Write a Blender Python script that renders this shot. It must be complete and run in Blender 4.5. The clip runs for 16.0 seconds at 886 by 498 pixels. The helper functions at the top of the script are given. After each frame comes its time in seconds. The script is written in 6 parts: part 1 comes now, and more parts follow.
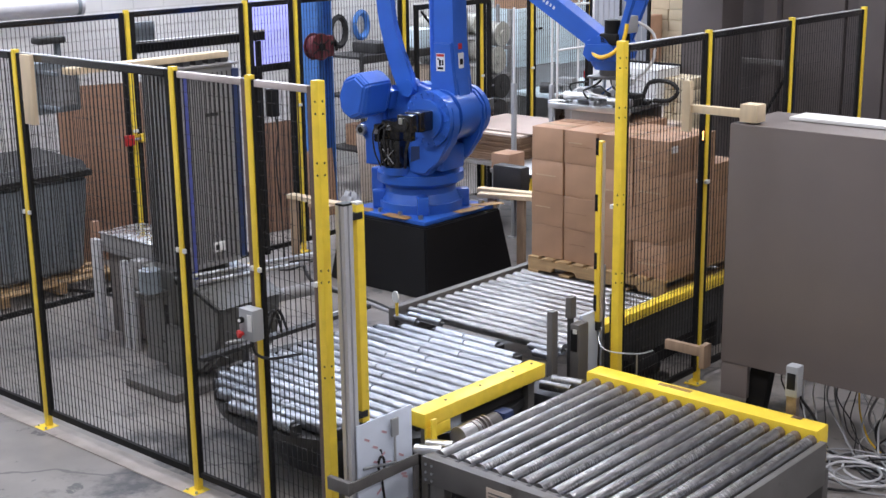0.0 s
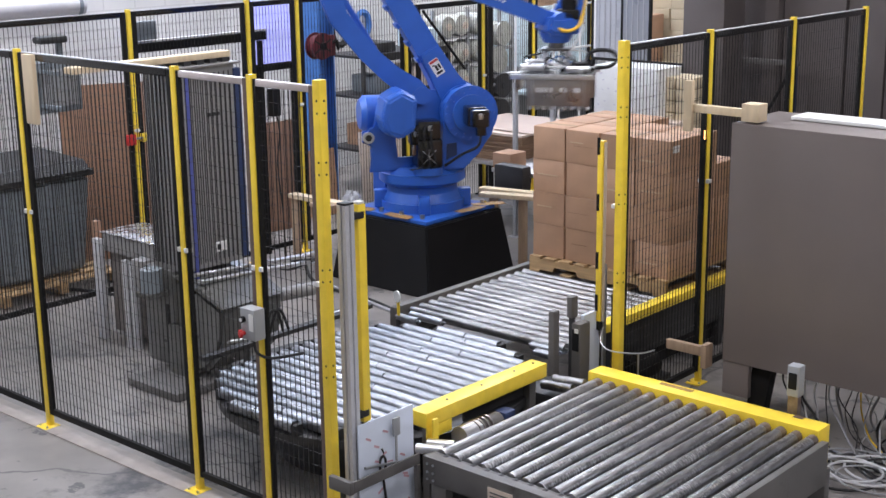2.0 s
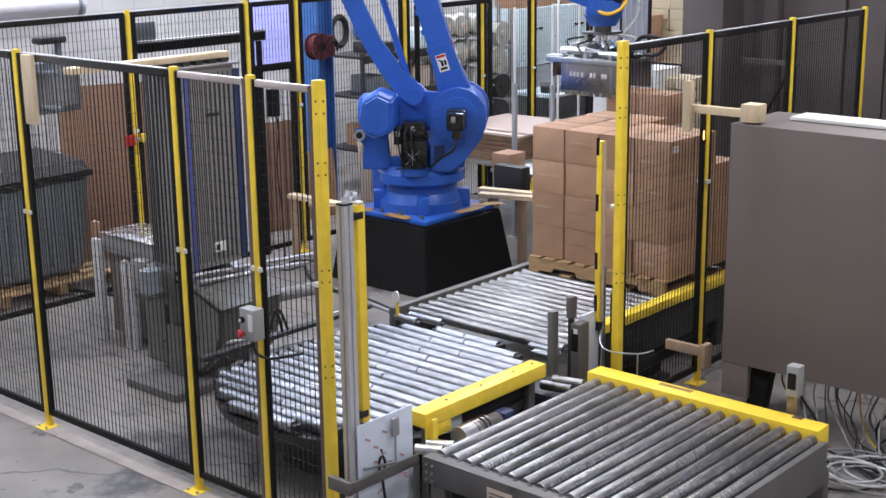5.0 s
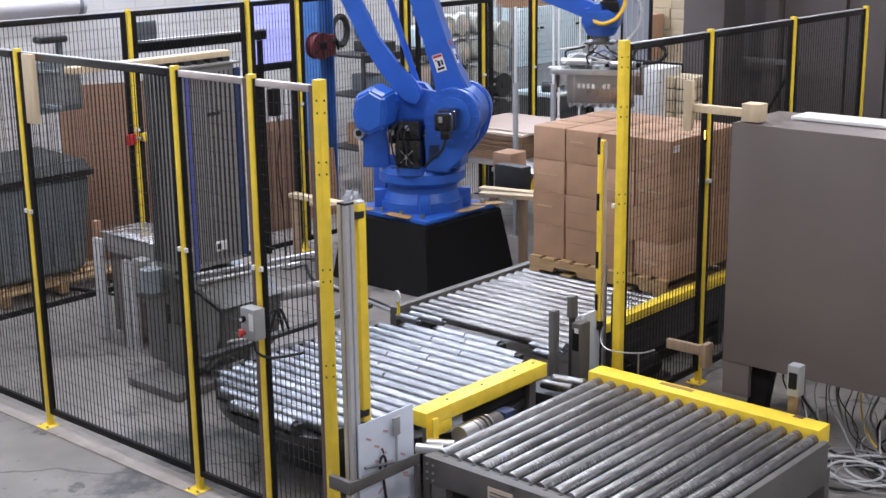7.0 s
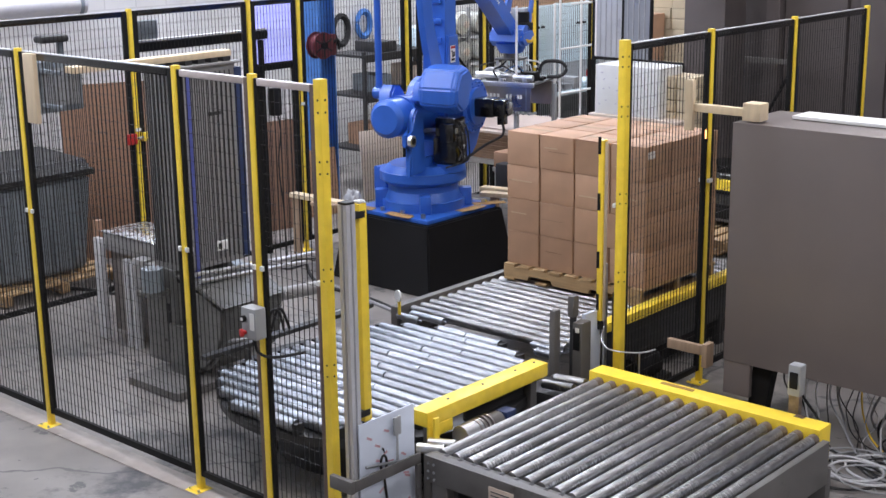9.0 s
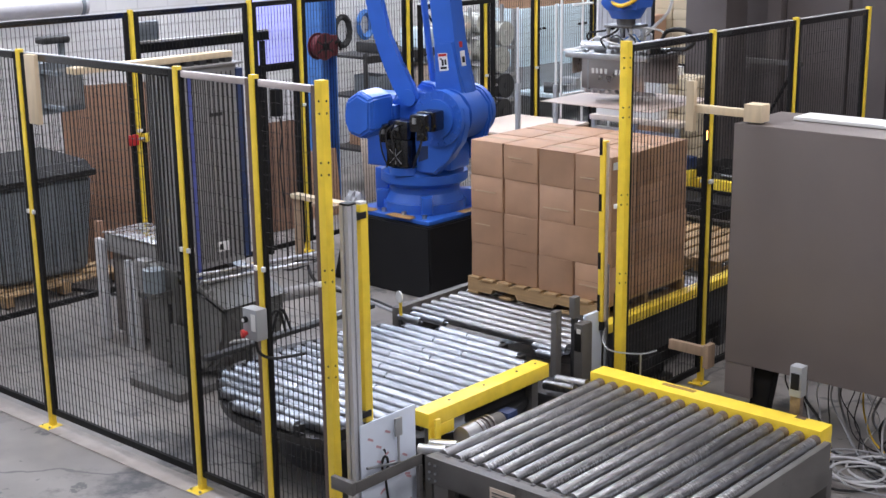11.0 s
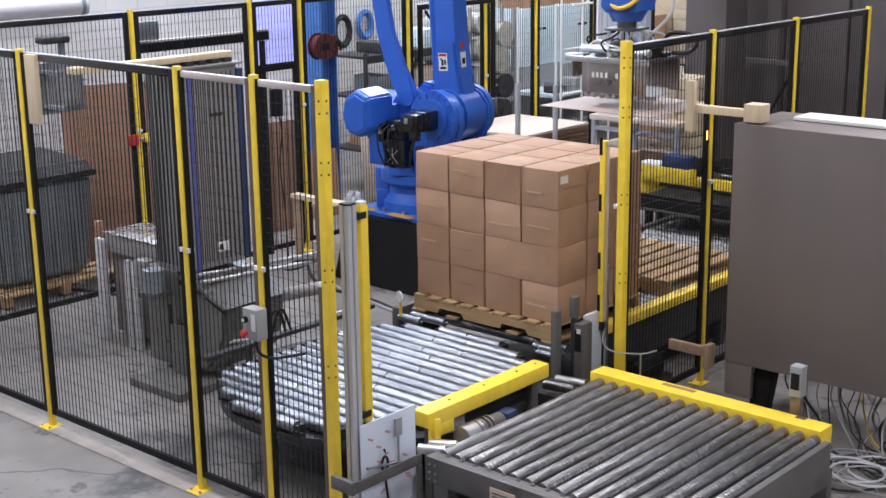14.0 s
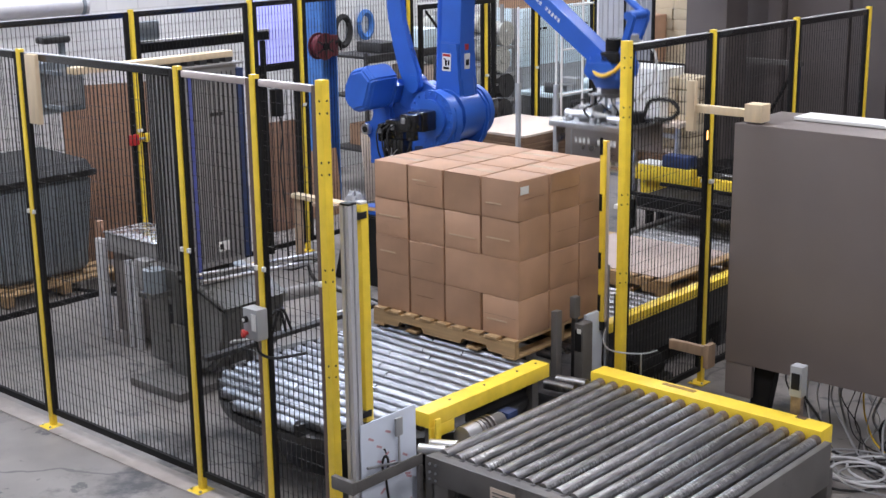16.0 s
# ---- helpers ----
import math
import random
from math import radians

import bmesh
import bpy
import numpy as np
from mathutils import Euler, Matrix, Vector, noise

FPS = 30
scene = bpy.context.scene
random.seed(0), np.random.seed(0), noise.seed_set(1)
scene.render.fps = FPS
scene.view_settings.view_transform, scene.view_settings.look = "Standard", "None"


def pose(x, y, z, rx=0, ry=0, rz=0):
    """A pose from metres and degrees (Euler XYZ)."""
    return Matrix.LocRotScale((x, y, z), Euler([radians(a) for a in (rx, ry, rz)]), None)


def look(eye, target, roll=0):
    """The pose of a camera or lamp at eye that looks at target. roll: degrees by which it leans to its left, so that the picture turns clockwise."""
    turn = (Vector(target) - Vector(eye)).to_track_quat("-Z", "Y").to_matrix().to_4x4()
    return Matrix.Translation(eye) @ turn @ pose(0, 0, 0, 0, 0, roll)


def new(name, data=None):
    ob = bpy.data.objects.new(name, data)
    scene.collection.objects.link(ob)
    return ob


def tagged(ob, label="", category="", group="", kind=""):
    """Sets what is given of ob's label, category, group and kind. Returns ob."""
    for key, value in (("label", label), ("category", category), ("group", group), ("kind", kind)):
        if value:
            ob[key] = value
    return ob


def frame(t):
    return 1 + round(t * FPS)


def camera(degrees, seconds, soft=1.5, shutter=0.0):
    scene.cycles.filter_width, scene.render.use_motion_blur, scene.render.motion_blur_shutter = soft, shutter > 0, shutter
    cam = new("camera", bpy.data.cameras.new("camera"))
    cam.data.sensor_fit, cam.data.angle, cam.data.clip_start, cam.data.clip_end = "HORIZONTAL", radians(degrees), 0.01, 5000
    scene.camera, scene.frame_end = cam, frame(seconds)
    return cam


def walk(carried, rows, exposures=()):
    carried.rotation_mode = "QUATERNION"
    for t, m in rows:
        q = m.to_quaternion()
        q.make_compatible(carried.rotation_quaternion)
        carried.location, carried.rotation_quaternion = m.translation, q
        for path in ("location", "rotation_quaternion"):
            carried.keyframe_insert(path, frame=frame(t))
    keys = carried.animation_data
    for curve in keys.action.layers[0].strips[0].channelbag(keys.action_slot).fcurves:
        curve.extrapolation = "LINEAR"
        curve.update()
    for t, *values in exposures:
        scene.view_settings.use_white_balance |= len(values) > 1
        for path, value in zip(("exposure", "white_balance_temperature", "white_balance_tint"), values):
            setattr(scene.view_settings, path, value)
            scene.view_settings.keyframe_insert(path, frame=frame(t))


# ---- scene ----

# camera: eye 3.26 m up, fitted to the view, drifts a little in yaw
EYE = (0.0, 0.0, 3.26)
cam = camera(36.534, 16.0, soft=1.5, shutter=0.5)


def aim(yaw, pitch):
    """A camera pose at EYE from its yaw and downward pitch in degrees."""
    return pose(*EYE, 0, 0, yaw) @ pose(0, 0, 0, 90 - pitch, 0, 0) @ pose(0, 0, 0, 0, 0, -0.747)


DRIFT = [(0, 0, 0), (1.0, 0, 0), (1.5, .6, .5), (2.0, 2.7, .8), (2.5, 4.2, 1.2), (3.0, 1.4, 1.2), (3.5, .5, .6), (4.0, 1.4, .1), (4.2, 1.4, .1), (6.3, .5, .5),
         (6.5, .5, .7), (7.0, 2.9, 1.3), (7.5, 3.5, 1.3), (8.0, 3.2, 3.0), (8.5, 3.2, 2.4), (9.0, 4.5, 2.0), (9.2, 4.7, 1.8), (11.3, 7.3, .2),
         (11.5, 7.5, .2), (12.0, 6.7, .2), (14.0, 6.8, .3), (14.5, 7.2, .5), (16.0, 7.6, .5)]
DEG = 57.296 / 2375.0
walk(cam, [(t, aim(41.511 + dx * DEG, 14.439 + dy * DEG)) for t, dx, dy in DRIFT], exposures=[(0, 0.10, 6550, 17), (16, 0.10, 6550, 17)])

# world and lights
world = bpy.data.worlds.new("hall_air")
scene.world = world
world.use_nodes = True
world.node_tree.nodes["Background"].inputs[0].default_value = (0.75, 0.85, 1.0, 1)
world.node_tree.nodes["Background"].inputs[1].default_value = 0.40


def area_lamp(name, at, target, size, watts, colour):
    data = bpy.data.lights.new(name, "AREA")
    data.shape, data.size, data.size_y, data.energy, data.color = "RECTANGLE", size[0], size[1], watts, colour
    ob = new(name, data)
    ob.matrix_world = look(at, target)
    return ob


# ---- materials ----
def mat(name, colour, rough=0.5, metal=0.0, vary=0.12, scale=8.0, bump=0.0, dirt=None, dirt_at=0.62, stretch=None, spec=0.5, coat=0.0, per_object=0.0):
    m = bpy.data.materials.new(name)
    m.use_nodes = True
    nt = m.node_tree
    b = nt.nodes["Principled BSDF"]
    b.inputs["Metallic"].default_value = metal
    b.inputs["Specular IOR Level"].default_value = spec
    b.inputs["Coat Weight"].default_value = coat
    tc = nt.nodes.new("ShaderNodeTexCoord")
    mp = nt.nodes.new("ShaderNodeMapping")
    nt.links.new(tc.outputs["Object"], mp.inputs["Vector"])
    if stretch:
        mp.inputs["Scale"].default_value = stretch
    n1 = nt.nodes.new("ShaderNodeTexNoise")
    n1.inputs["Scale"].default_value, n1.inputs["Detail"].default_value = scale, 6
    nt.links.new(mp.outputs[0], n1.inputs["Vector"])
    n2 = nt.nodes.new("ShaderNodeTexNoise")
    n2.inputs["Scale"].default_value, n2.inputs["Detail"].default_value = scale * 0.13, 4
    nt.links.new(mp.outputs[0], n2.inputs["Vector"])
    mean = nt.nodes.new("ShaderNodeMath")
    mean.operation = "ADD"
    nt.links.new(n1.outputs["Fac"], mean.inputs[0])
    nt.links.new(n2.outputs["Fac"], mean.inputs[1])
    rng = nt.nodes.new("ShaderNodeMapRange")
    rng.inputs["From Min"].default_value, rng.inputs["From Max"].default_value = 0.7, 1.3
    rng.inputs["To Min"].default_value, rng.inputs["To Max"].default_value = 1 - vary, 1 + vary
    nt.links.new(mean.outputs[0], rng.inputs["Value"])
    tone = rng.outputs[0]
    if per_object:
        oi = nt.nodes.new("ShaderNodeObjectInfo")
        r2 = nt.nodes.new("ShaderNodeMapRange")
        r2.inputs["To Min"].default_value, r2.inputs["To Max"].default_value = 1 - per_object, 1 + per_object
        nt.links.new(oi.outputs["Random"], r2.inputs["Value"])
        mu = nt.nodes.new("ShaderNodeMath")
        mu.operation = "MULTIPLY"
        nt.links.new(tone, mu.inputs[0])
        nt.links.new(r2.outputs[0], mu.inputs[1])
        tone = mu.outputs[0]
    mix = nt.nodes.new("ShaderNodeMix")
    mix.data_type, mix.blend_type = "RGBA", "MULTIPLY"
    mix.inputs["Factor"].default_value = 1
    mix.inputs["A"].default_value = (*colour, 1)
    nt.links.new(tone, mix.inputs["B"])
    out = mix.outputs["Result"]
    if dirt:
        n3 = nt.nodes.new("ShaderNodeTexNoise")
        n3.inputs["Scale"].default_value, n3.inputs["Detail"].default_value, n3.inputs["Roughness"].default_value = scale * 0.45, 9, 0.65
        nt.links.new(mp.outputs[0], n3.inputs["Vector"])
        r3 = nt.nodes.new("ShaderNodeMapRange")
        r3.inputs["From Min"].default_value, r3.inputs["From Max"].default_value = dirt_at, dirt_at + 0.1
        nt.links.new(n3.outputs["Fac"], r3.inputs["Value"])
        m3 = nt.nodes.new("ShaderNodeMix")
        m3.data_type = "RGBA"
        nt.links.new(r3.outputs[0], m3.inputs["Factor"])
        nt.links.new(out, m3.inputs["A"])
        m3.inputs["B"].default_value = (*dirt, 1)
        out = m3.outputs["Result"]
    nt.links.new(out, b.inputs["Base Color"])
    rr = nt.nodes.new("ShaderNodeMapRange")
    rr.inputs["To Min"].default_value, rr.inputs["To Max"].default_value = max(0.03, rough - 0.1), min(1, rough + 0.1)
    nt.links.new(n1.outputs["Fac"], rr.inputs["Value"])
    nt.links.new(rr.outputs[0], b.inputs["Roughness"])
    if bump:
        bp = nt.nodes.new("ShaderNodeBump")
        bp.inputs["Strength"].default_value, bp.inputs["Distance"].default_value = bump, 0.004
        nt.links.new(n1.outputs["Fac"], bp.inputs["Height"])
        nt.links.new(bp.outputs[0], b.inputs["Normal"])
    return m


def add_cracks(m, colour, scale=0.45, width=0.008):
    """Wandering dark cracks and small oil spots over a material's colour."""
    nt = m.node_tree
    b = nt.nodes["Principled BSDF"]
    src = b.inputs["Base Color"].links[0].from_socket
    tc = nt.nodes.new("ShaderNodeTexCoord")
    wob = nt.nodes.new("ShaderNodeTexNoise")
    wob.inputs["Scale"].default_value, wob.inputs["Detail"].default_value = 1.6, 6
    nt.links.new(tc.outputs["Object"], wob.inputs["Vector"])
    add = nt.nodes.new("ShaderNodeMixRGB")
    add.blend_type = "ADD"
    add.inputs[0].default_value = 0.5
    nt.links.new(tc.outputs["Object"], add.inputs[1])
    nt.links.new(wob.outputs["Color"], add.inputs[2])
    vo = nt.nodes.new("ShaderNodeTexVoronoi")
    vo.feature = "DISTANCE_TO_EDGE"
    vo.inputs["Scale"].default_value = scale
    nt.links.new(add.outputs[0], vo.inputs["Vector"])
    lt = nt.nodes.new("ShaderNodeMapRange")
    lt.inputs["From Min"].default_value, lt.inputs["From Max"].default_value = width * 0.4, width
    lt.inputs["To Min"].default_value, lt.inputs["To Max"].default_value = 0.75, 0.0
    nt.links.new(vo.outputs["Distance"], lt.inputs["Value"])
    sp = nt.nodes.new("ShaderNodeTexNoise")
    sp.inputs["Scale"].default_value, sp.inputs["Detail"].default_value = 3.4, 8
    sp.inputs["Roughness"].default_value = 0.68
    nt.links.new(tc.outputs["Object"], sp.inputs["Vector"])
    st = nt.nodes.new("ShaderNodeMapRange")
    st.inputs["From Min"].default_value, st.inputs["From Max"].default_value = 0.60, 0.615
    st.inputs["To Max"].default_value = 0.85
    nt.links.new(sp.outputs["Fac"], st.inputs["Value"])
    mx = nt.nodes.new("ShaderNodeMath")
    mx.operation = "MAXIMUM"
    nt.links.new(lt.outputs[0], mx.inputs[0])
    nt.links.new(st.outputs[0], mx.inputs[1])
    mix = nt.nodes.new("ShaderNodeMixRGB")
    nt.links.new(mx.outputs[0], mix.inputs[0])
    nt.links.new(src, mix.inputs[1])
    mix.inputs[2].default_value = (*colour, 1)
    nt.links.new(mix.outputs[0], b.inputs["Base Color"])
    return m


def add_courses(m, depth=0.86):
    """Painted block courses 0.4 by 0.2 m on a wall that faces x."""
    nt = m.node_tree
    b = nt.nodes["Principled BSDF"]
    src = b.inputs["Base Color"].links[0].from_socket
    tc = nt.nodes.new("ShaderNodeTexCoord")
    sep = nt.nodes.new("ShaderNodeSeparateXYZ")
    com = nt.nodes.new("ShaderNodeCombineXYZ")
    nt.links.new(tc.outputs["Object"], sep.inputs[0])
    nt.links.new(sep.outputs["Y"], com.inputs["X"])
    nt.links.new(sep.outputs["Z"], com.inputs["Y"])
    br = nt.nodes.new("ShaderNodeTexBrick")
    br.inputs["Color1"].default_value, br.inputs["Color2"].default_value = (1, 1, 1, 1), (0.95, 0.95, 0.95, 1)
    br.inputs["Mortar"].default_value = (depth, depth, depth, 1)
    br.inputs["Scale"].default_value, br.inputs["Mortar Size"].default_value = 1.0, 0.008
    br.inputs["Brick Width"].default_value, br.inputs["Row Height"].default_value = 0.4, 0.2
    nt.links.new(com.outputs[0], br.inputs["Vector"])
    mix = nt.nodes.new("ShaderNodeMixRGB")
    mix.blend_type = "MULTIPLY"
    mix.inputs[0].default_value = 1
    nt.links.new(src, mix.inputs[1])
    nt.links.new(br.outputs["Color"], mix.inputs[2])
    nt.links.new(mix.outputs[0], b.inputs["Base Color"])
    return m


def add_scuffs(m, colour):
    """Bright rubbed bands of short cross scratches along a roller whose axis is x."""
    nt = m.node_tree
    b = nt.nodes["Principled BSDF"]
    src = b.inputs["Base Color"].links[0].from_socket
    tc = nt.nodes.new("ShaderNodeTexCoord")
    oi = nt.nodes.new("ShaderNodeObjectInfo")
    shift = nt.nodes.new("ShaderNodeVectorMath")
    shift.operation = "MULTIPLY_ADD"
    nt.links.new(oi.outputs["Random"], shift.inputs[0])
    shift.inputs[1].default_value = (37, 11, 5)
    nt.links.new(tc.outputs["Object"], shift.inputs[2])
    masks = []
    for stretch, scale, lo, hi in (((55, 7, 7), 4.0, .48, .60), ((.8, 9, 9), 3.0, .47, .60)):
        mp = nt.nodes.new("ShaderNodeMapping")
        mp.inputs["Scale"].default_value = stretch
        nt.links.new(shift.outputs[0], mp.inputs["Vector"])
        n = nt.nodes.new("ShaderNodeTexNoise")
        n.inputs["Scale"].default_value, n.inputs["Detail"].default_value = scale, 3
        nt.links.new(mp.outputs[0], n.inputs["Vector"])
        r = nt.nodes.new("ShaderNodeMapRange")
        r.inputs["From Min"].default_value, r.inputs["From Max"].default_value = lo, hi
        nt.links.new(n.outputs["Fac"], r.inputs["Value"])
        masks.append(r)
    mu = nt.nodes.new("ShaderNodeMath")
    mu.operation = "MULTIPLY"
    nt.links.new(masks[0].outputs[0], mu.inputs[0])
    nt.links.new(masks[1].outputs[0], mu.inputs[1])
    mix = nt.nodes.new("ShaderNodeMixRGB")
    nt.links.new(mu.outputs[0], mix.inputs[0])
    nt.links.new(src, mix.inputs[1])
    mix.inputs[2].default_value = (*colour, 1)
    nt.links.new(mix.outputs[0], b.inputs["Base Color"])
    return m


def glow(name, colour, strength):
    m = bpy.data.materials.new(name)
    m.use_nodes = True
    b = m.node_tree.nodes["Principled BSDF"]
    b.inputs["Base Color"].default_value = (*colour, 1)
    b.inputs["Emission Color"].default_value = (*colour, 1)
    b.inputs["Emission Strength"].default_value = strength
    return m


YELLOW = mat("safety_yellow", (0.93, 0.665, 0.055), 0.40, scale=14, vary=0.10, dirt=(0.42, 0.28, 0.04), dirt_at=0.66)
BLACK = mat("black_paint", (0.013, 0.0126, 0.013), 0.6, vary=0.3, spec=0.15)
BLACK_GLOSS = mat("glossy_black", (0.008, 0.008, 0.009), 0.2, vary=0.2, spec=0.6, coat=0.5)
WIRE = mat("black_wire", (0.020, 0.019, 0.019), 0.5, vary=0.2, spec=0.25)
# lighter than the upright wires: light caught from above, put into the colour
WIRE_LIT = mat("lit_wire", (0.045, 0.043, 0.042), 0.45, vary=0.25, spec=0.4)
BLUE = mat("robot_blue", (0.025, 0.118, 0.51), 0.34, scale=5, vary=0.12, coat=0.15, dirt=(0.02, 0.05, 0.20), dirt_at=0.68)
BLUE_PALE = mat("column_blue", (0.05, 0.18, 0.50), 0.5, vary=0.15)
ROLLER = mat("zinc_roller", (0.265, 0.274, 0.295), 0.42, 1.0, scale=9, vary=0.45, stretch=(1, 5, 5), bump=0.08, per_object=0.22, dirt=(0.13, 0.12, 0.115), dirt_at=0.585)
# darker, browner zinc for the infeed rollers
ROLLER_DULL = mat("dull_zinc_roller", (0.25, 0.245, 0.245), 0.40, 1.0, scale=9, vary=0.5, stretch=(1, 5, 5), bump=0.10, per_object=0.25, dirt=(0.11, 0.095, 0.085), dirt_at=0.56)
ROLLER_DARK = mat("worn_steel_roller", (0.33, 0.33, 0.34), 0.36, 1.0, scale=10, vary=0.4, stretch=(1, 5, 5), bump=0.10, per_object=0.18)
add_scuffs(ROLLER_DARK, (0.72, 0.72, 0.74))
POLISHED = mat("polished_steel", (0.80, 0.82, 0.86), 0.27, 1.0, scale=12, vary=0.08)
# darker lumber for the strut, the props and the small plank
LUMBER_DARK = mat("dark_lumber", (0.40, 0.28, 0.19), 0.75, scale=5, vary=0.2, stretch=(6, 6, 1), bump=0.1)
STEEL = mat("brushed_steel", (0.55, 0.56, 0.58), 0.32, 1.0, scale=12, vary=0.15)
ALU = mat("aluminium", (0.70, 0.71, 0.73), 0.35, 1.0, scale=20, vary=0.08)
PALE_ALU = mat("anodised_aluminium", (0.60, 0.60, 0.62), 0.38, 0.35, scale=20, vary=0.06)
GREY_FRAME = mat("conveyor_grey", (0.118, 0.112, 0.108), 0.5, scale=7, vary=0.2, dirt=(0.05, 0.045, 0.04), dirt_at=0.64)
DARK_FRAME = mat("dark_frame", (0.03, 0.03, 0.032), 0.5, scale=7, vary=0.25)
CARD = mat("cardboard", (0.41, 0.242, 0.15), 0.72, scale=6, vary=0.12, bump=0.15, per_object=0.07)
CARD_DARK = mat("cardboard_edge", (0.20, 0.12, 0.07), 0.8, scale=10, vary=0.2)
TAPE = mat("clear_tape", (0.55, 0.40, 0.27), 0.12, scale=20, vary=0.08)
PAPER = mat("white_label", (0.75, 0.75, 0.74), 0.6, vary=0.05)
WOOD = mat("pallet_pine", (0.40, 0.26, 0.13), 0.75, scale=5, vary=0.25, stretch=(1, 8, 8), bump=0.2, per_object=0.12)
LUMBER = mat("fresh_lumber", (0.70, 0.56, 0.38), 0.7, scale=5, vary=0.12, stretch=(6, 6, 1), bump=0.1)
FLOOR = mat("concrete_floor", (0.205, 0.189, 0.179), 0.40, scale=3.0, vary=0.30, bump=0.08, dirt=(0.065, 0.065, 0.068), dirt_at=0.545)
add_cracks(FLOOR, (0.07, 0.07, 0.075))
KERB = mat("worn_strip", (0.34, 0.30, 0.275), 0.6, scale=6, vary=0.25, dirt=(0.12, 0.11, 0.10), dirt_at=0.62)
TAUPE = mat("taupe_enamel", (0.165, 0.138, 0.128), 0.42, scale=3, vary=0.06, bump=0.02)
TAUPE_DARK = mat("dark_column", (0.10, 0.084, 0.082), 0.6, scale=3, vary=0.15)
WALL = mat("pale_wall", (0.72, 0.72, 0.70), 0.7, scale=2, vary=0.1)
BLOCK_WALL = add_courses(mat("painted_block", (0.74, 0.74, 0.73), 0.6, scale=2, vary=0.1), 0.82)
BASE_BLACK = mat("black_pedestal", (0.007, 0.007, 0.008), 0.5, scale=4, vary=0.3, spec=0.25)
RUBBER = mat("black_rubber", (0.01, 0.01, 0.011), 0.6, vary=0.2)
GREY_BOX = mat("grey_enclosure", (0.33, 0.34, 0.35), 0.5, vary=0.08)
MAROON = mat("maroon_enamel", (0.10, 0.012, 0.020), 0.45, vary=0.2)
RED = mat("red_plastic", (0.45, 0.02, 0.02), 0.4, vary=0.1)
PINK_PLY = mat("brown_board", (0.30, 0.17, 0.11), 0.7, scale=3, vary=0.12, stretch=(1, 1, 0.3))

COOL_WHITE = mat("cool_white_sheet", (0.66, 0.72, 0.82), 0.35, scale=4, vary=0.08)
WORN_YELLOW = mat("chipped_yellow", (0.36, 0.20, 0.06), 0.6, scale=30, vary=0.3)
YELLOW_HOSE = mat("yellow_hose", (0.80, 0.50, 0.03), 0.4)
PALE_BLUE = mat("pale_blue_panel", (0.62, 0.76, 0.82), 0.4, scale=3, vary=0.1)
CARRIAGE = mat("dark_enamel", (0.105, 0.105, 0.10), 0.30, scale=4, vary=0.2, coat=0.3)
STAND_GREY = mat("taupe_paint", (0.20, 0.18, 0.17), 0.45, scale=6, vary=0.2)
MAST = mat("mast_grey", (0.25, 0.245, 0.245), 0.4, scale=3, vary=0.12)
BIN = mat("bin_grey", (0.19, 0.22, 0.245), 0.55, scale=3, vary=0.12)
PALE_CARD = mat("pale_cardboard", (0.62, 0.52, 0.44), 0.8, scale=5, vary=0.06)
CABLE_GREY = mat("grey_cable", (0.27, 0.27, 0.28), 0.5)
STRAW = mat("straw_boxes", (0.62, 0.52, 0.36), 0.75, scale=3, vary=0.12)
PLATE = mat("dull_steel_plate", (0.42, 0.39, 0.38), 0.30, 1.0, scale=5, vary=0.2)
GRIP_GREY = mat("smudged_steel", (0.16, 0.155, 0.155), 0.38, 0.8, scale=9, vary=0.35)
RUSTY = mat("rusty_steel", (0.11, 0.065, 0.042), 0.6, scale=30, vary=0.3)
BROWN_STEEL = mat("browned_steel", (0.25, 0.20, 0.17), 0.45, 0.7, scale=30, vary=0.4)
PINK_METAL = mat("faded_metal", (0.66, 0.58, 0.56), 0.40, 0.3, scale=14, vary=0.15)
BROWN_METAL = mat("brown_metal", (0.13, 0.09, 0.08), 0.5, scale=14, vary=0.15)
GREY_SHEET = mat("grey_board", (0.43, 0.34, 0.295), 0.6, scale=4, vary=0.10)
STRIP_BLUE = mat("strip_blue", (0.07, 0.09, 0.33), 0.5, vary=0.2)
MILKY = mat("milky_sheet", (0.40, 0.41, 0.44), 0.3, scale=3, vary=0.15)
MILKY_DARK = mat("milky_sheet_dull", (0.24, 0.25, 0.28), 0.3, scale=3, vary=0.15)
FILM = mat("stretch_film", (0.50, 0.51, 0.47), 0.22, scale=12, vary=0.25, stretch=(6, 1, 1))
NAVY = mat("navy_paint", (0.02, 0.04, 0.12), 0.5, vary=0.2)


# ---- mesh helpers ----
def bx(bm, x0, x1, y0, y1, z0, z1, bevel=0.0):
    """A box between the limits, with optional bevelled edges."""
    res = bmesh.ops.create_cube(bm, size=1)
    vs = res["verts"]
    for v in vs:
        v.co = Vector((x0 + (v.co.x + .5) * (x1 - x0), y0 + (v.co.y + .5) * (y1 - y0), z0 + (v.co.z + .5) * (z1 - z0)))
    if bevel:
        es = list({e for v in vs for e in v.link_edges})
        bmesh.ops.bevel(bm, geom=es, offset=bevel, segments=2, affect="EDGES", profile=0.6)
    return bm


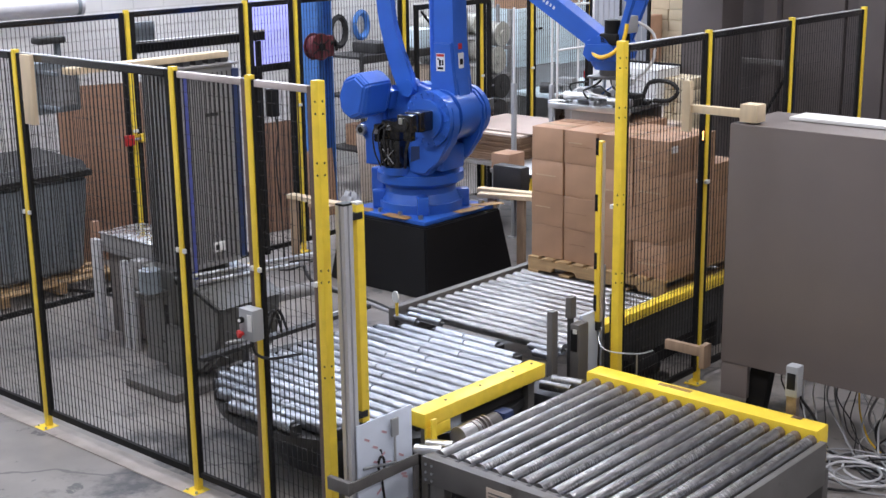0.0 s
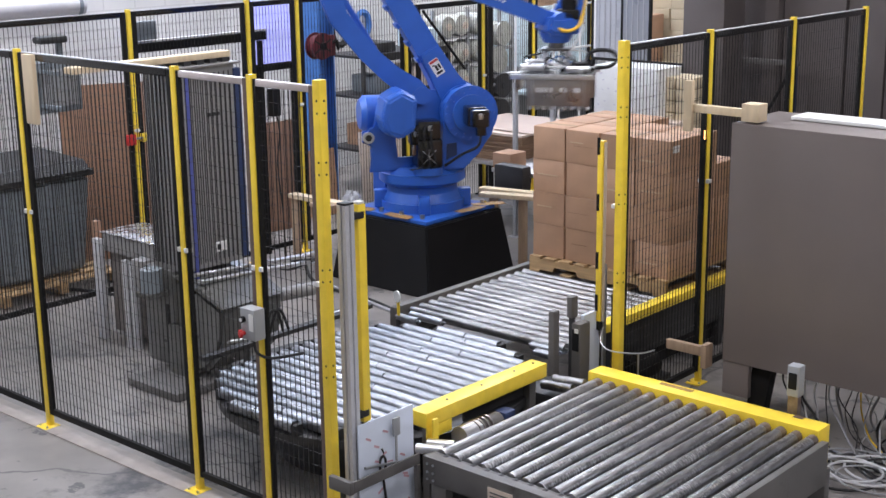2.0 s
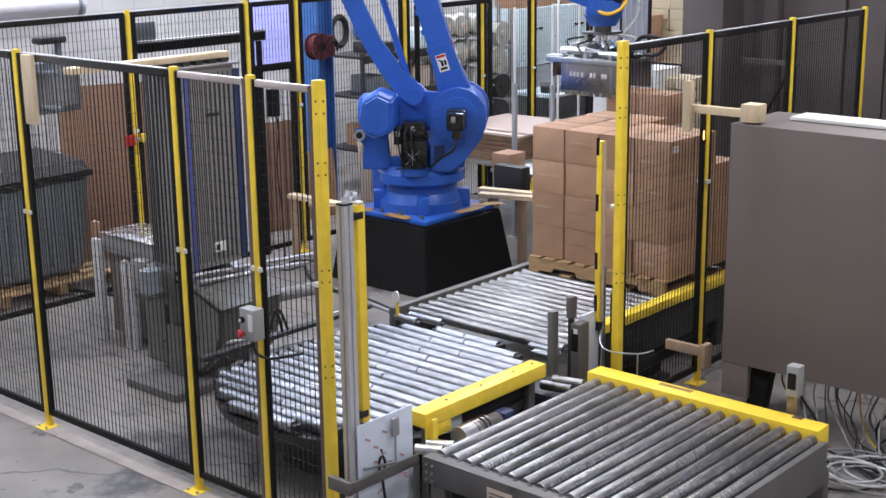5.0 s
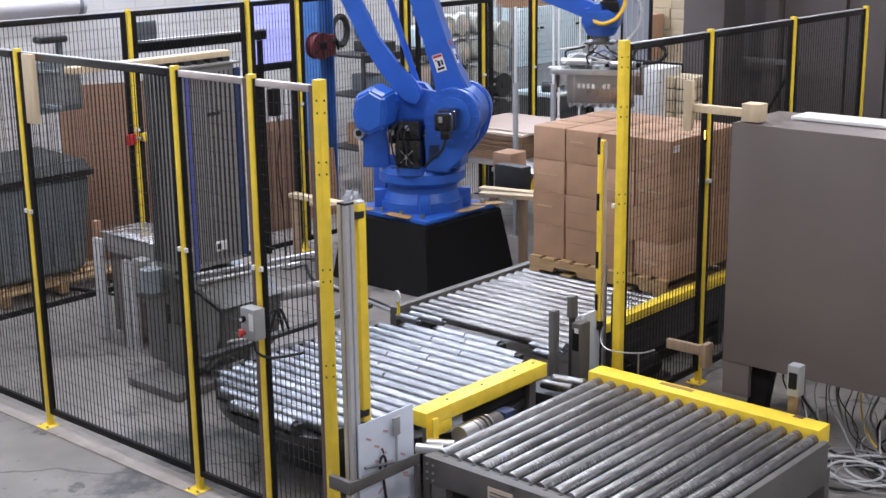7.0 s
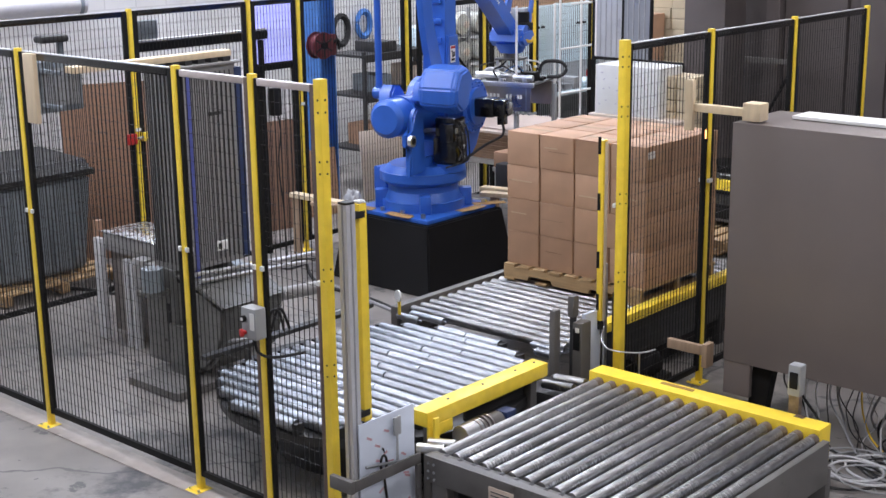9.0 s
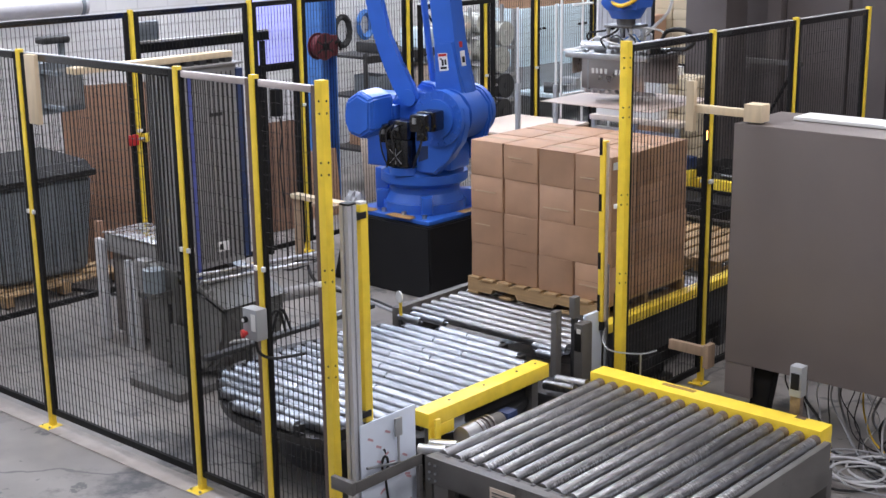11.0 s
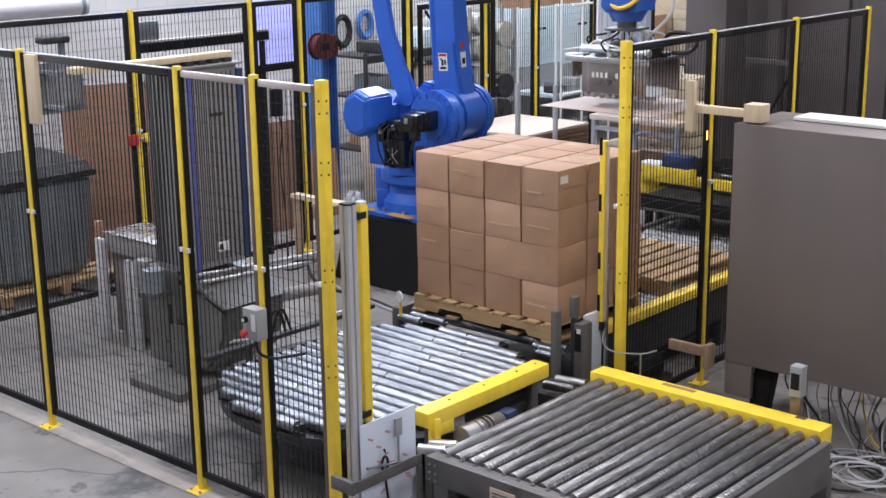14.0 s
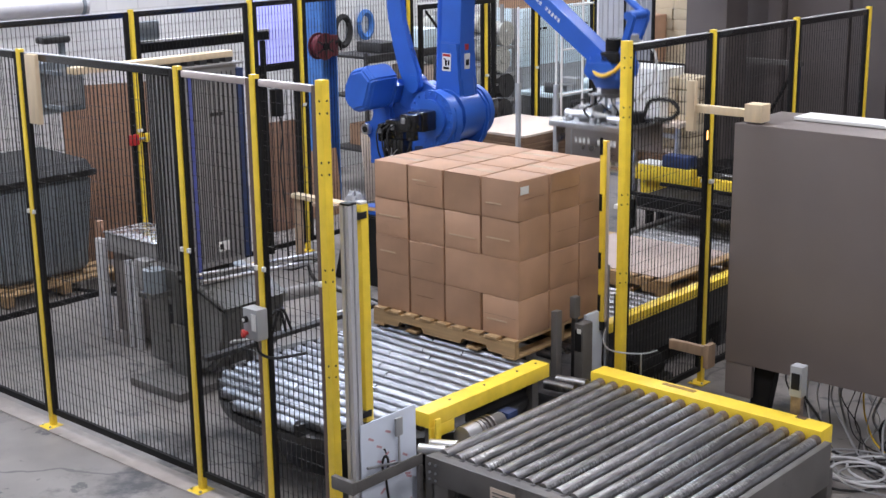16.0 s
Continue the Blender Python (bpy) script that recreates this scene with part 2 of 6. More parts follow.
def rod(bm, a, b, r, seg=12, r2=None):
    """A closed cylinder or cone from a to b."""
    a, b = Vector(a), Vector(b)
    d = b - a
    m = Matrix.Translation((a + b) / 2) @ d.to_track_quat("Z", "Y").to_matrix().to_4x4()
    bmesh.ops.create_cone(bm, cap_ends=True, segments=seg, radius1=r, radius2=r if r2 is None else r2, depth=d.length, matrix=m)
    return bm


def tube(bm, pts, r, seg=8):
    """A bent tube along points."""
    pts = [Vector(q) for q in pts]
    rings = []
    for i, q in enumerate(pts):
        d = (pts[min(i + 1, len(pts) - 1)] - pts[max(i - 1, 0)]).normalized()
        m = d.to_track_quat("Z", "Y").to_matrix()
        rings.append([bm.verts.new(q + m @ Vector((r * math.cos(k * math.tau / seg), r * math.sin(k * math.tau / seg), 0))) for k in range(seg)])
    for a, b in zip(rings, rings[1:]):
        for k in range(seg):
            bm.faces.new((a[k], a[(k + 1) % seg], b[(k + 1) % seg], b[k]))
    bm.faces.new(rings[0][::-1])
    bm.faces.new(rings[-1])
    return bm


def curve_pts(ctrl, n=8):
    """A smooth path through control points."""
    c = [Vector(q) for q in ctrl]
    c = [c[0]] + c + [c[-1]]
    out = []
    for i in range(1, len(c) - 2):
        p0, p1, p2, p3 = c[i - 1:i + 3]
        for k in range(n):
            t = k / n
            out.append(0.5 * (2 * p1 + (p2 - p0) * t + (2 * p0 - 5 * p1 + 4 * p2 - p3) * t * t + (3 * p1 - p0 - 3 * p2 + p3) * t ** 3))
    return out + [c[-2]]


def prism(bm, outline, y0, y1, bevel=0.0):
    """An outline in x, z pulled out from y0 to y1."""
    a = [bm.verts.new((x, y0, z)) for x, z in outline]
    b = [bm.verts.new((x, y1, z)) for x, z in outline]
    n = len(outline)
    fs = [bm.faces.new(a), bm.faces.new(b[::-1])]
    fs += [bm.faces.new((a[i], b[i], b[(i + 1) % n], a[(i + 1) % n])) for i in range(n)]
    if bevel:
        es = list({e for f in fs[:2] for e in f.edges})
        bmesh.ops.bevel(bm, geom=es, offset=bevel, segments=2, affect="EDGES")
    bmesh.ops.recalc_face_normals(bm, faces=bm.faces)
    return bm


def smooth(me, angle=40):
    for f in me.polygons:
        f.use_smooth = True
    me.set_sharp_from_angle(angle=radians(angle))


def finish(name, bm, material):
    me = bpy.data.meshes.new(name)
    bm.to_mesh(me)
    bm.free()
    me.materials.append(material)
    smooth(me)
    return me


def part(name, bm, material, parent=None, label=""):
    ob = new(name, finish(name, bm, material) if isinstance(bm, bmesh.types.BMesh) else bm)
    ob.parent = parent
    if label:
        tagged(ob, label)
    return ob


def empty(name, at=(0, 0, 0), rz=0):
    ob = new(name)
    ob.matrix_basis = pose(*at, 0, 0, rz)
    ob.empty_display_size = 0.1
    return ob


def B():
    return bmesh.new()

# ---- setting ----
floor = part("floor", bx(B(), -24, 12, -8, 30, -0.2, 0), FLOOR)
tagged(floor, "worn grey concrete factory floor with dark stains", "floor", kind="structure")


def wall(name, x0, x1, y0, y1, z1, label, material=WALL):
    return tagged(part(name, bx(B(), x0, x1, y0, y1, 0, z1), material), label, "wall", kind="structure")


wall("wall_west", -12.4, -12.2, -8, 26, 7.5, "pale painted block wall behind the machine cell", BLOCK_WALL)
wall("wall_north", -14.7, 12, 24, 24.2, 7.5, "pale factory wall at the far end of the hall")
wall("wall_east", 9, 9.2, -8, 24.2, 7.5, "plain pale factory wall")
wall("wall_south", -14.7, 12, -8.2, -8, 7.5, "plain pale factory wall")
tagged(part("ceiling", bx(B(), -14.7, 9.2, -8.2, 24.2, 7.5, 7.7), WALL), "pale factory ceiling out of view, with added rows of light fittings", "ceiling", kind="structure")
# unseen fittings, added to light the hall; power tuned row by row
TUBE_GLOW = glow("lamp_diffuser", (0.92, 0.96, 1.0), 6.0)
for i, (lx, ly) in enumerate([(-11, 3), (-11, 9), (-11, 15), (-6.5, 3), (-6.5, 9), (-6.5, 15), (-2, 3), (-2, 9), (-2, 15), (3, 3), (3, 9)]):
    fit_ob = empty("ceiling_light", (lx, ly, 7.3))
    tagged(fit_ob, "assumed long ceiling light out of view, with glowing diffuser", "ceiling light", "ceiling lights")
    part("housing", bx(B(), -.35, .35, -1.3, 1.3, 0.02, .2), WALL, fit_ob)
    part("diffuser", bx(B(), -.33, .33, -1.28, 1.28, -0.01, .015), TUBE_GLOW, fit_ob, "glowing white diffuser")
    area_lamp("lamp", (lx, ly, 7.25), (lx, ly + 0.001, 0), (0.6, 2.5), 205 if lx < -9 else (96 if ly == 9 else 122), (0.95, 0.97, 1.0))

# daylight from a row of high windows in the west and north walls
SKY_PANE = glow("daylight_pane", (0.62, 0.80, 1.0), 4.0)
for i in range(5):
    y = 1.5 + i * 4.2
    w = tagged(empty("window_%d" % (i + 1), (-12.19, y, 5.6)), "high factory window with bright daylight", "window", kind="structure")
    part("pane", bx(B(), 0, .02, -1.5, 1.5, -.8, .8), SKY_PANE, w)
    part("window_frame", bx(bx(bx(B(), 0, .05, -1.56, -1.5, -.86, .86), 0, .05, 1.5, 1.56, -.86, .86), 0, .05, -.03, .03, -.8, .8), ALU, w)
    part("window_sill", bx(B(), 0, .12, -1.6, 1.6, -.92, -.86), WALL, w)
    area_lamp("daylight", (-12.1, y, 5.6), (-6, y, 1.5), (1.5, 2.9), 130, (0.66, 0.82, 1.0))

# strip of pale worn paint under the cell's fence
tagged(part("trim", bx(B(), -12.2, -4.62, 4.33, 4.47, -0.01, 0.007, 0.002), KERB), "pale worn floor strip under the fence", "trim", kind="structure")


# ---- guard fences ----
def upright_wires(bm, u0, u1, z0, z1, pitch=0.038, r=0.0018):
    """Upright wires of a fence panel, in the plane y = 0."""
    n = max(1, round((u1 - u0) / pitch))
    for i in range(1, n):
        u = u0 + (u1 - u0) * i / n
        bx(bm, u - r, u + r, -r, r, z0, z1)


def level_wires(bm, u0, u1, z0, z1, rows=0.076, r=0.0014):
    """Level wires of a fence panel, welded behind the upright ones."""
    k = max(1, round((z1 - z0) / rows))
    for i in range(1, k):
        z = z0 + (z1 - z0) * i / k
        bx(bm, u0, u1, r * 1.1, r * 2.6, z - r * .6, z + r * .6)


def fence_panel(at, rz, length, z0=0.09, z1=2.42, bar=0.042, label="black welded wire mesh fence panel", top_mat=None, side_mat=None):
    """A framed mesh panel that starts at a point and runs along its own x."""
    ob = empty("mesh_fence", at, rz)
    tagged(ob, label, "mesh fence", "guard fences")
    side = bar * .65 if side_mat else bar
    part("upright", bx(B(), 0, side, -.012, .012, z0, z1, .003), BLACK, ob)
    part("upright", bx(B(), length - bar, length, -.012, .012, z0, z1, .003), side_mat or BLACK, ob)
    part("top_bar", bx(B(), side, length - bar, -.014, .014, z1 - bar, z1, .006), top_mat or BLACK_GLOSS, ob)
    part("bottom_bar", bx(B(), side, length - bar, -.012, .012, z0, z0 + bar, .003), BLACK, ob)
    bm = B()
    upright_wires(bm, side, length - bar, z0 + bar, z1 - bar)
    w = part("wire_mesh", bm, WIRE, ob, "black welded wires")
    w["kind"] = "stuff"
    bm = B()
    level_wires(bm, side, length - bar, z0 + bar, z1 - bar)
    w = part("level_wire_mesh", bm, WIRE_LIT, ob, "level wires, greyer to stand for caught light")
    w["kind"] = "stuff"
    # pale strip paints the highlight along the black top bar
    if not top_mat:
        part("top_edge", bx(B(), side, length - bar, -.0135, .0135, z1 + .0005, z1 + .007, .002), PALE_ALU, ob, "pale strip painted as the top bar's highlight")
    return ob


def fence_post(at, w=0.038, d=0.038, h=2.44, foot=True, label="yellow steel fence post", holes=False):
    ob = empty("fence_post", at)
    tagged(ob, label, "fence post", "yellow guard fence posts")
    part("shaft", bx(B(), -w / 2, w / 2, -d / 2, d / 2, 0.01, h, 0.004), YELLOW, ob)
    if foot:
        bm = bx(B(), -.055, .055, -.075, .04, 0, .010, .003)
        part("foot_plate", bm, YELLOW, ob)
        for sx in (-1, 1):
            part("anchor_bolt", rod(B(), (sx * .04, -.05, .010), (sx * .04, -.05, .022), .008, 6), STEEL, ob)
    for z in (1.42,):
        for sx in ((-1,) if holes else (-1, 1)):
            part("clamp", bx(B(), sx * (w / 2 + .010) - .011, sx * (w / 2 + .010) + .011, -d / 2 - .008, d / 2, z, z + .026, .003), PAPER, ob, "pale clamp")
    if holes:
        hole = finish("bolt_hole", rod(B(), (0, -d / 2 - .001, 0), (0, -d / 2 + .002, 0), .006, 8), RUBBER)
        for z in (0.95, 1.01, 1.45, 1.51, 1.99, 2.05, 2.29, 2.35):
            for sx in (.004,):
                part("bolt_hole", hole, None, ob).location = (sx, 0, z)
                part("bolt_hole", hole, None, ob).matrix_basis = pose(0, sx, z, 0, 0, 90)
    return ob


FY = 4.411
for x in (-8.87, -7.341, -5.807, -5.187):
    fence_post((x, FY, 0))
fence_post((-4.691, FY, 0), 0.050, 0.050, 2.45, label="wide yellow corner post with bolt holes", holes=True)
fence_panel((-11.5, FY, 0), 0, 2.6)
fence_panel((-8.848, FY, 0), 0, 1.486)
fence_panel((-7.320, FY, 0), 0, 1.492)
fence_panel((-5.786, FY, 0), 0, 0.578, bar=0.036, top_mat=PINK_METAL, side_mat=BROWN_METAL, label="narrow mesh gate panel with bare metal top bar")
fence_panel((-5.166, FY, 0), 0, 0.445, bar=0.036, top_mat=PINK_METAL, side_mat=BROWN_METAL, label="narrow mesh gate panel with bare metal top bar")
FX = -4.541
fence_post((FX, 6.777, 0), 0.054, 0.054, 2.45, label="wide yellow corner post with bolt holes", holes=True)
for y in (7.779, 8.93, 10.125):
    fence_post((FX, y, 0))
for y0, y1 in ((6.806, 7.757), (7.80, 8.908), (8.952, 10.10)):
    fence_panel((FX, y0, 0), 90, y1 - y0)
BXF = -9.4
for y in (4.9, 6.70, 7.98, 8.58, 10.06, 11.29, 12.18, 13.32):
    fence_post((BXF, y, 0))
for y0, y1 in ((3.6, 4.87), (4.93, 6.67), (6.73, 7.95), (8.01, 8.55), (8.61, 10.03), (10.09, 11.26), (11.32, 12.15), (12.21, 13.29), (13.35, 14.8)):
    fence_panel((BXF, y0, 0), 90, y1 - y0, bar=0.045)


# ---- conveyors ----
RZ = 0.47
RR = 0.03


def roller_mesh(length, r, material, seg=14):
    bm = rod(B(), (-length / 2, 0, 0), (length / 2, 0, 0), r, seg)
    for s in (-1, 1):
        rod(bm, (s * length / 2, 0, 0), (s * (length / 2 + .025), 0, 0), r * .35, 6)
    return finish("roller", bm, material)


def outfeed_conveyor():
    """Front conveyor: rollers run along y, travel along x."""
    ob = empty("roller_conveyor", (0, 0, 0))
    tagged(ob, "grey steel roller conveyor with a yellow guard rail", "conveyor", "roller conveyors")
    x0, x1 = -4.43, -2.90
    me = roller_mesh(1.43, .033, ROLLER_DARK)
    cap = finish("end_cap", rod(B(), (.715, 0, 0), (.721, 0, 0), .0315, 14), RUSTY)
    band = finish("brown_band", rod(B(), (.665, 0, 0), (.7155, 0, 0), .0336, 14), BROWN_STEEL)
    for i in range(16):
        r = part("roller", me, None, ob)
        r.matrix_basis = pose(x0 + .045 + i * .0933, 5.625, RZ - .033, 0, 0, 90)
        part("end_cap", cap, None, r, "rusty brown end cap")
        part("end_band", band, None, r, "brown band at the roller's rail end")
    part("side_frame", bx(B(), x0, x1, 4.815, 4.875, .31, .458, .006), GREY_FRAME, ob, "dark grey channel side frame")
    part("frame_lip", bx(B(), x0 + .002, x1 - .045, 4.876, 4.908, .42, .452, .003), GREY_FRAME, ob, "folded inner lip of the frame")
    slot = finish("axle_slot", bx(B(), -.011, .011, 4.878, 4.9095, .43, .4545, .001), RUBBER)
    for i in range(16):
        part("axle_slot", slot, None, ob, "black axle slot").location = (x0 + .0925 + i * .0933, 0, 0)
    plate = part("name_plate", bx(B(), -3.99, -3.83, 4.811, 4.8145, .325, .41, .001), PALE_CARD, ob, "pale name plate")
    for z, w in ((.38, .12), (.36, .09), (.34, .11)):
        part("plate_mark", bx(B(), -3.975, -3.975 + w, 4.8095, 4.8108, z, z + .008), GREY_FRAME, plate)
    for x in (-4.40, -4.36):
        for z in (.335, .375, .42):
            part("bolt", rod(B(), (x, 4.816, z), (x, 4.809, z), .008, 6), STEEL, ob)
    part("cross_member", bx(B(), x0 + .02, x0 + .06, 4.88, 6.355, .24, .36), GREY_FRAME, ob)
    part("lower_rail", bx(B(), x0 + .16, x1 - .14, 4.835, 4.865, .12, .16, .004), DARK_FRAME, ob)
    part("end_plate", bx(B(), x1 - .04, x1, 4.88, 6.355, .20, .445, .004), GREY_FRAME, ob, "grey end plate")
    bm = bx(B(), -4.475, -2.965, 6.36, 6.50, .26, .488, .006)
    part("guard_rail", bm, YELLOW, ob, "yellow sheet steel side rail with scuffed top")
    part("scuff", bx(B(), -4.02, -3.80, 6.44, 6.475, .487, .4895), WORN_YELLOW, ob, "rubbed mark on the paint")
    part("notch", bx(B(), -3.17, -3.11, 6.46, 6.502, .487, .4895), RUSTY, ob, "dark cut-out in the rail")
    for x in (x0 + .1, -2.98):
        for y in (4.85, 6.43):
            part("leg", bx(B(), x - .05, x + .05, y - .03, y + .03, 0, .255 if y > 5 else .31, .004), GREY_FRAME, ob)
    return ob


def turntable():
    """Round powered turntable with rollers cut to its circle."""
    cx, cy, rad = -5.55, 5.6, .965
    ob = empty("roller_turntable", (cx, cy, 0))
    tagged(ob, "round wrapping turntable with bright zinc rollers", "turntable", "roller conveyors")
    n = 19
    for i in range(n):
        y = (i - (n - 1) / 2) * .1005
        half = math.sqrt(max(.05, rad ** 2 - (abs(y) + .02) ** 2))
        half = min(half, .74)
        gap = (-.16, .10, -.05, .20)[i % 4] * half / .74
        for a, b in ((-half + .015, gap - .004), (gap + .004, half - .015)):
            r = part("roller", finish("roller", rod(B(), (a, 0, 0), (b, 0, 0), .038, 14), ROLLER), None, ob)
            r.matrix_basis = pose(0, y, RZ - .038)
        part("joint_collar", rod(B(), (gap - .0039, y, RZ - .038), (gap + .0039, y, RZ - .038), .031, 12), RUBBER, ob)
    part("deck", rod(B(), (0, 0, .34), (0, 0, .39), .97, 48), DARK_FRAME, ob, "dark round steel deck")
    part("bearing_drum", rod(B(), (0, 0, .0), (0, 0, .34), .62, 40), DARK_FRAME, ob)
    block = finish("bearing_block", bx(B(), -.02, .02, -.03, .03, -.035, .035, .004), RUBBER)
    for i in range(n):
        y = (i - (n - 1) / 2) * .1005
        half = min(math.sqrt(max(.05, rad ** 2 - (abs(y) + .02) ** 2)), .74)
        for sx in (-1, 1):
            part("bearing_block", block, None, ob).location = (sx * half, y, .42)
    return ob


def guard_bar():
    ob = empty("guard_bar", (-4.65, 5.56, 0))
    tagged(ob, "yellow sheet steel guard bar beside the turntable", "guard rail")
    bm = bx(B(), -.06, .06, -.54, .54, .498, .585, .008)
    part("bar", bm, YELLOW, ob)
    part("tab", bx(B(), .045, .06, -.53, -.33, .43, .499, .003), YELLOW, ob)
    for y in (-.3, 0, .3, .48):
        part("bolt", rod(B(), (0, y, .584), (0, y, .589), .007, 8), DARK_FRAME, ob)
    part("skirt", bx(B(), -.045, -.03, -.12, .53, .16, .497), DARK_FRAME, ob, "dark steel skirt under the bar")
    for y in (-.45, .45):
        part("leg", bx(B(), -.028, .022, y - .03, y + .03, 0, .497, .003), GREY_FRAME, ob)
    return ob


def infeed_conveyor():
    ob = empty("roller_conveyor", (0, 0, 0))
    tagged(ob, "long roller conveyor with bright zinc rollers", "conveyor", "roller conveyors")
    me = roller_mesh(1.36, .036, ROLLER_DULL)
    for i in range(41):
        y = 6.74 + i * .1
        r = part("roller", me, None, ob)
        r.matrix_basis = pose(-5.6, y, RZ - .036)
    for y, a, b in ((6.64, -6.2, -5.9), (6.55, -6.24, -6.05), (6.64, -5.12, -4.9), (6.55, -5.02, -4.88)):
        r = part("roller", roller_mesh(b - a, .027, ROLLER), None, ob, "short corner roller")
        r.matrix_basis = pose((a + b) / 2, y, RZ - .027)
    part("side_frame", bx(B(), -6.37, -6.31, 6.6, 10.8, .25, .48, .006), GREY_FRAME, ob, "dark grey channel side frame")
    part("side_frame", bx(B(), -4.9, -4.85, 6.9, 10.8, .2, .48, .006), DARK_FRAME, ob)
    # black pieces added to darken the space below the side frame
    part("drive_guard", bx(B(), -4.93, -4.902, 7.05, 9.4, .05, .40, .006), BLACK, ob, "black panel added for the dark space under the side frame")
    part("drive_motor", rod(B(), (-4.78, 7.25, .16), (-4.78, 7.55, .16), .09, 20), BLACK, ob, "black drum added for the dark space under the frame")
    part("motor_shelf", bx(B(), -4.85, -4.68, 7.15, 7.65, .0, .075, .004), DARK_FRAME, ob)
    part("guard_rail", bx(B(), -4.89, -4.80, 6.9, 10.8, .49, .555, .008), YELLOW, ob, "yellow guard rail")
    for y in (7.0, 8.6, 10.2):
        for x in (-6.34, -4.875):
            part("leg", bx(B(), x - .03, x + .03, y - .04, y + .04, 0, .25, .004), DARK_FRAME, ob)
    return ob


outfeed_conveyor()
turntable()
guard_bar()
infeed_conveyor()

# large grey cabinet
cab = empty("control_cabinet", (-4.09, 7.3, 0))
tagged(cab, "large plain taupe enamelled control cabinet on legs", "cabinet")
part("body", bx(B(), 0, 1.5, 0, .6, .39, 1.93, .008), TAUPE, cab)
part("top_panel", bx(B(), .24, 1.5, .30, .52, 1.934, 1.955, .004), PAPER, cab, "white top panel")
part("skirt", bx(B(), .004, .19, .006, .045, .17, .389, .004), TAUPE, cab, "taupe side skirt")
for x in (0, 1.1):
    part("leg", prism(B(), [(x + .15, 0), (x + .27, 0), (x + .33, .389), (x + .19, .389)], .05, .13, .004), BLACK, cab, "black slanted leg")

# ---- palletising robot ----
RC = (-7.92, 8.66)
L1, L2, R0, ZS, CRANK, DROP, BEND = 1.60, 1.83, 0.36, 1.5, 0.42, 0.17, 18

robot = empty("palletising_robot", (RC[0], RC[1], 0))
tagged(robot, "blue four-axis palletising robot on a black pedestal", "robot")


def pedestal():
    bm = B()
    lo, hi = .59, .50
    v = [bm.verts.new((sx * lo, sy * lo, 0)) for sx, sy in ((-1, -1), (1, -1), (1, 1), (-1, 1))]
    w = [bm.verts.new((sx * hi, sy * hi, .60)) for sx, sy in ((-1, -1), (1, -1), (1, 1), (-1, 1))]
    bm.faces.new(v[::-1])
    bm.faces.new(w)
    for i in range(4):
        bm.faces.new((v[i], v[(i + 1) % 4], w[(i + 1) % 4], w[i]))
    bmesh.ops.bevel(bm, geom=list(bm.edges), offset=.012, segments=2, affect="EDGES")
    part("pedestal", bm, BASE_BLACK, robot, "black tapered steel pedestal")
    part("base_plate", bx(B(), -.46, .46, -.46, .46, .602, .64, .012), BLUE, robot, "blue base plate with worn yellow edges")
    bare = finish("paint_wear", bx(bx(B(), -.13, .13, -.05, .05, 0, .004, .002), -.05, .17, -.065, .02, 0, .005, .002), WORN_YELLOW)
    for x, y, a in ((.1, -.43, 0), (-.38, -.42, 8), (.43, .12, 90), (.40, .40, 60)):
        w = part("worn_patch", bare, None, robot, "chipped yellow primer on the base plate")
        w.matrix_basis = pose(x, y, .641, 0, 0, a)
    bolt = finish("anchor_bolt", rod(B(), (0, 0, 0), (0, 0, .035), .022, 6), STEEL)
    for x in (-.36, -.12, .12, .36):
        for y in (-.4, .4):
            part("anchor_bolt", bolt, None, robot).location = (x, y, .641)
    bx_lug = finish("foot_lug", bx(B(), -.07, .07, -.05, .05, 0, .16, .015), BLUE)
    for a in (45, 135, 225, 315):
        part("foot_lug", bx_lug, None, robot).matrix_basis = pose(.36 * math.cos(radians(a)), .36 * math.sin(radians(a)), .641, 0, 0, a)
    part("connector_box", bx(B(), -.52, -.36, -.1, .14, .70, .95, .02), BLUE, robot, "blue connector box at the robot's rear")
    bm = rod(B(), (0, 0, .64), (0, 0, .72), .37, 48)
    rod(bm, (0, 0, .72), (0, 0, .80), .35, 48, .315)
    rod(bm, (0, 0, .80), (0, 0, .865), .315, 48)
    part("base_casting", bm, BLUE, robot)


pedestal()
turret = part("turret", B(), BLUE, robot)


def bolt_ring(bm, centre, axis_y, radius, n, r=.012, h=.012):
    for k in range(n):
        a = k * math.tau / n
        q = Vector(centre) + Vector((radius * math.cos(a), 0, radius * math.sin(a)))
        rod(bm, q, q + Vector((0, axis_y * h, 0)), r, 6)
    return bm


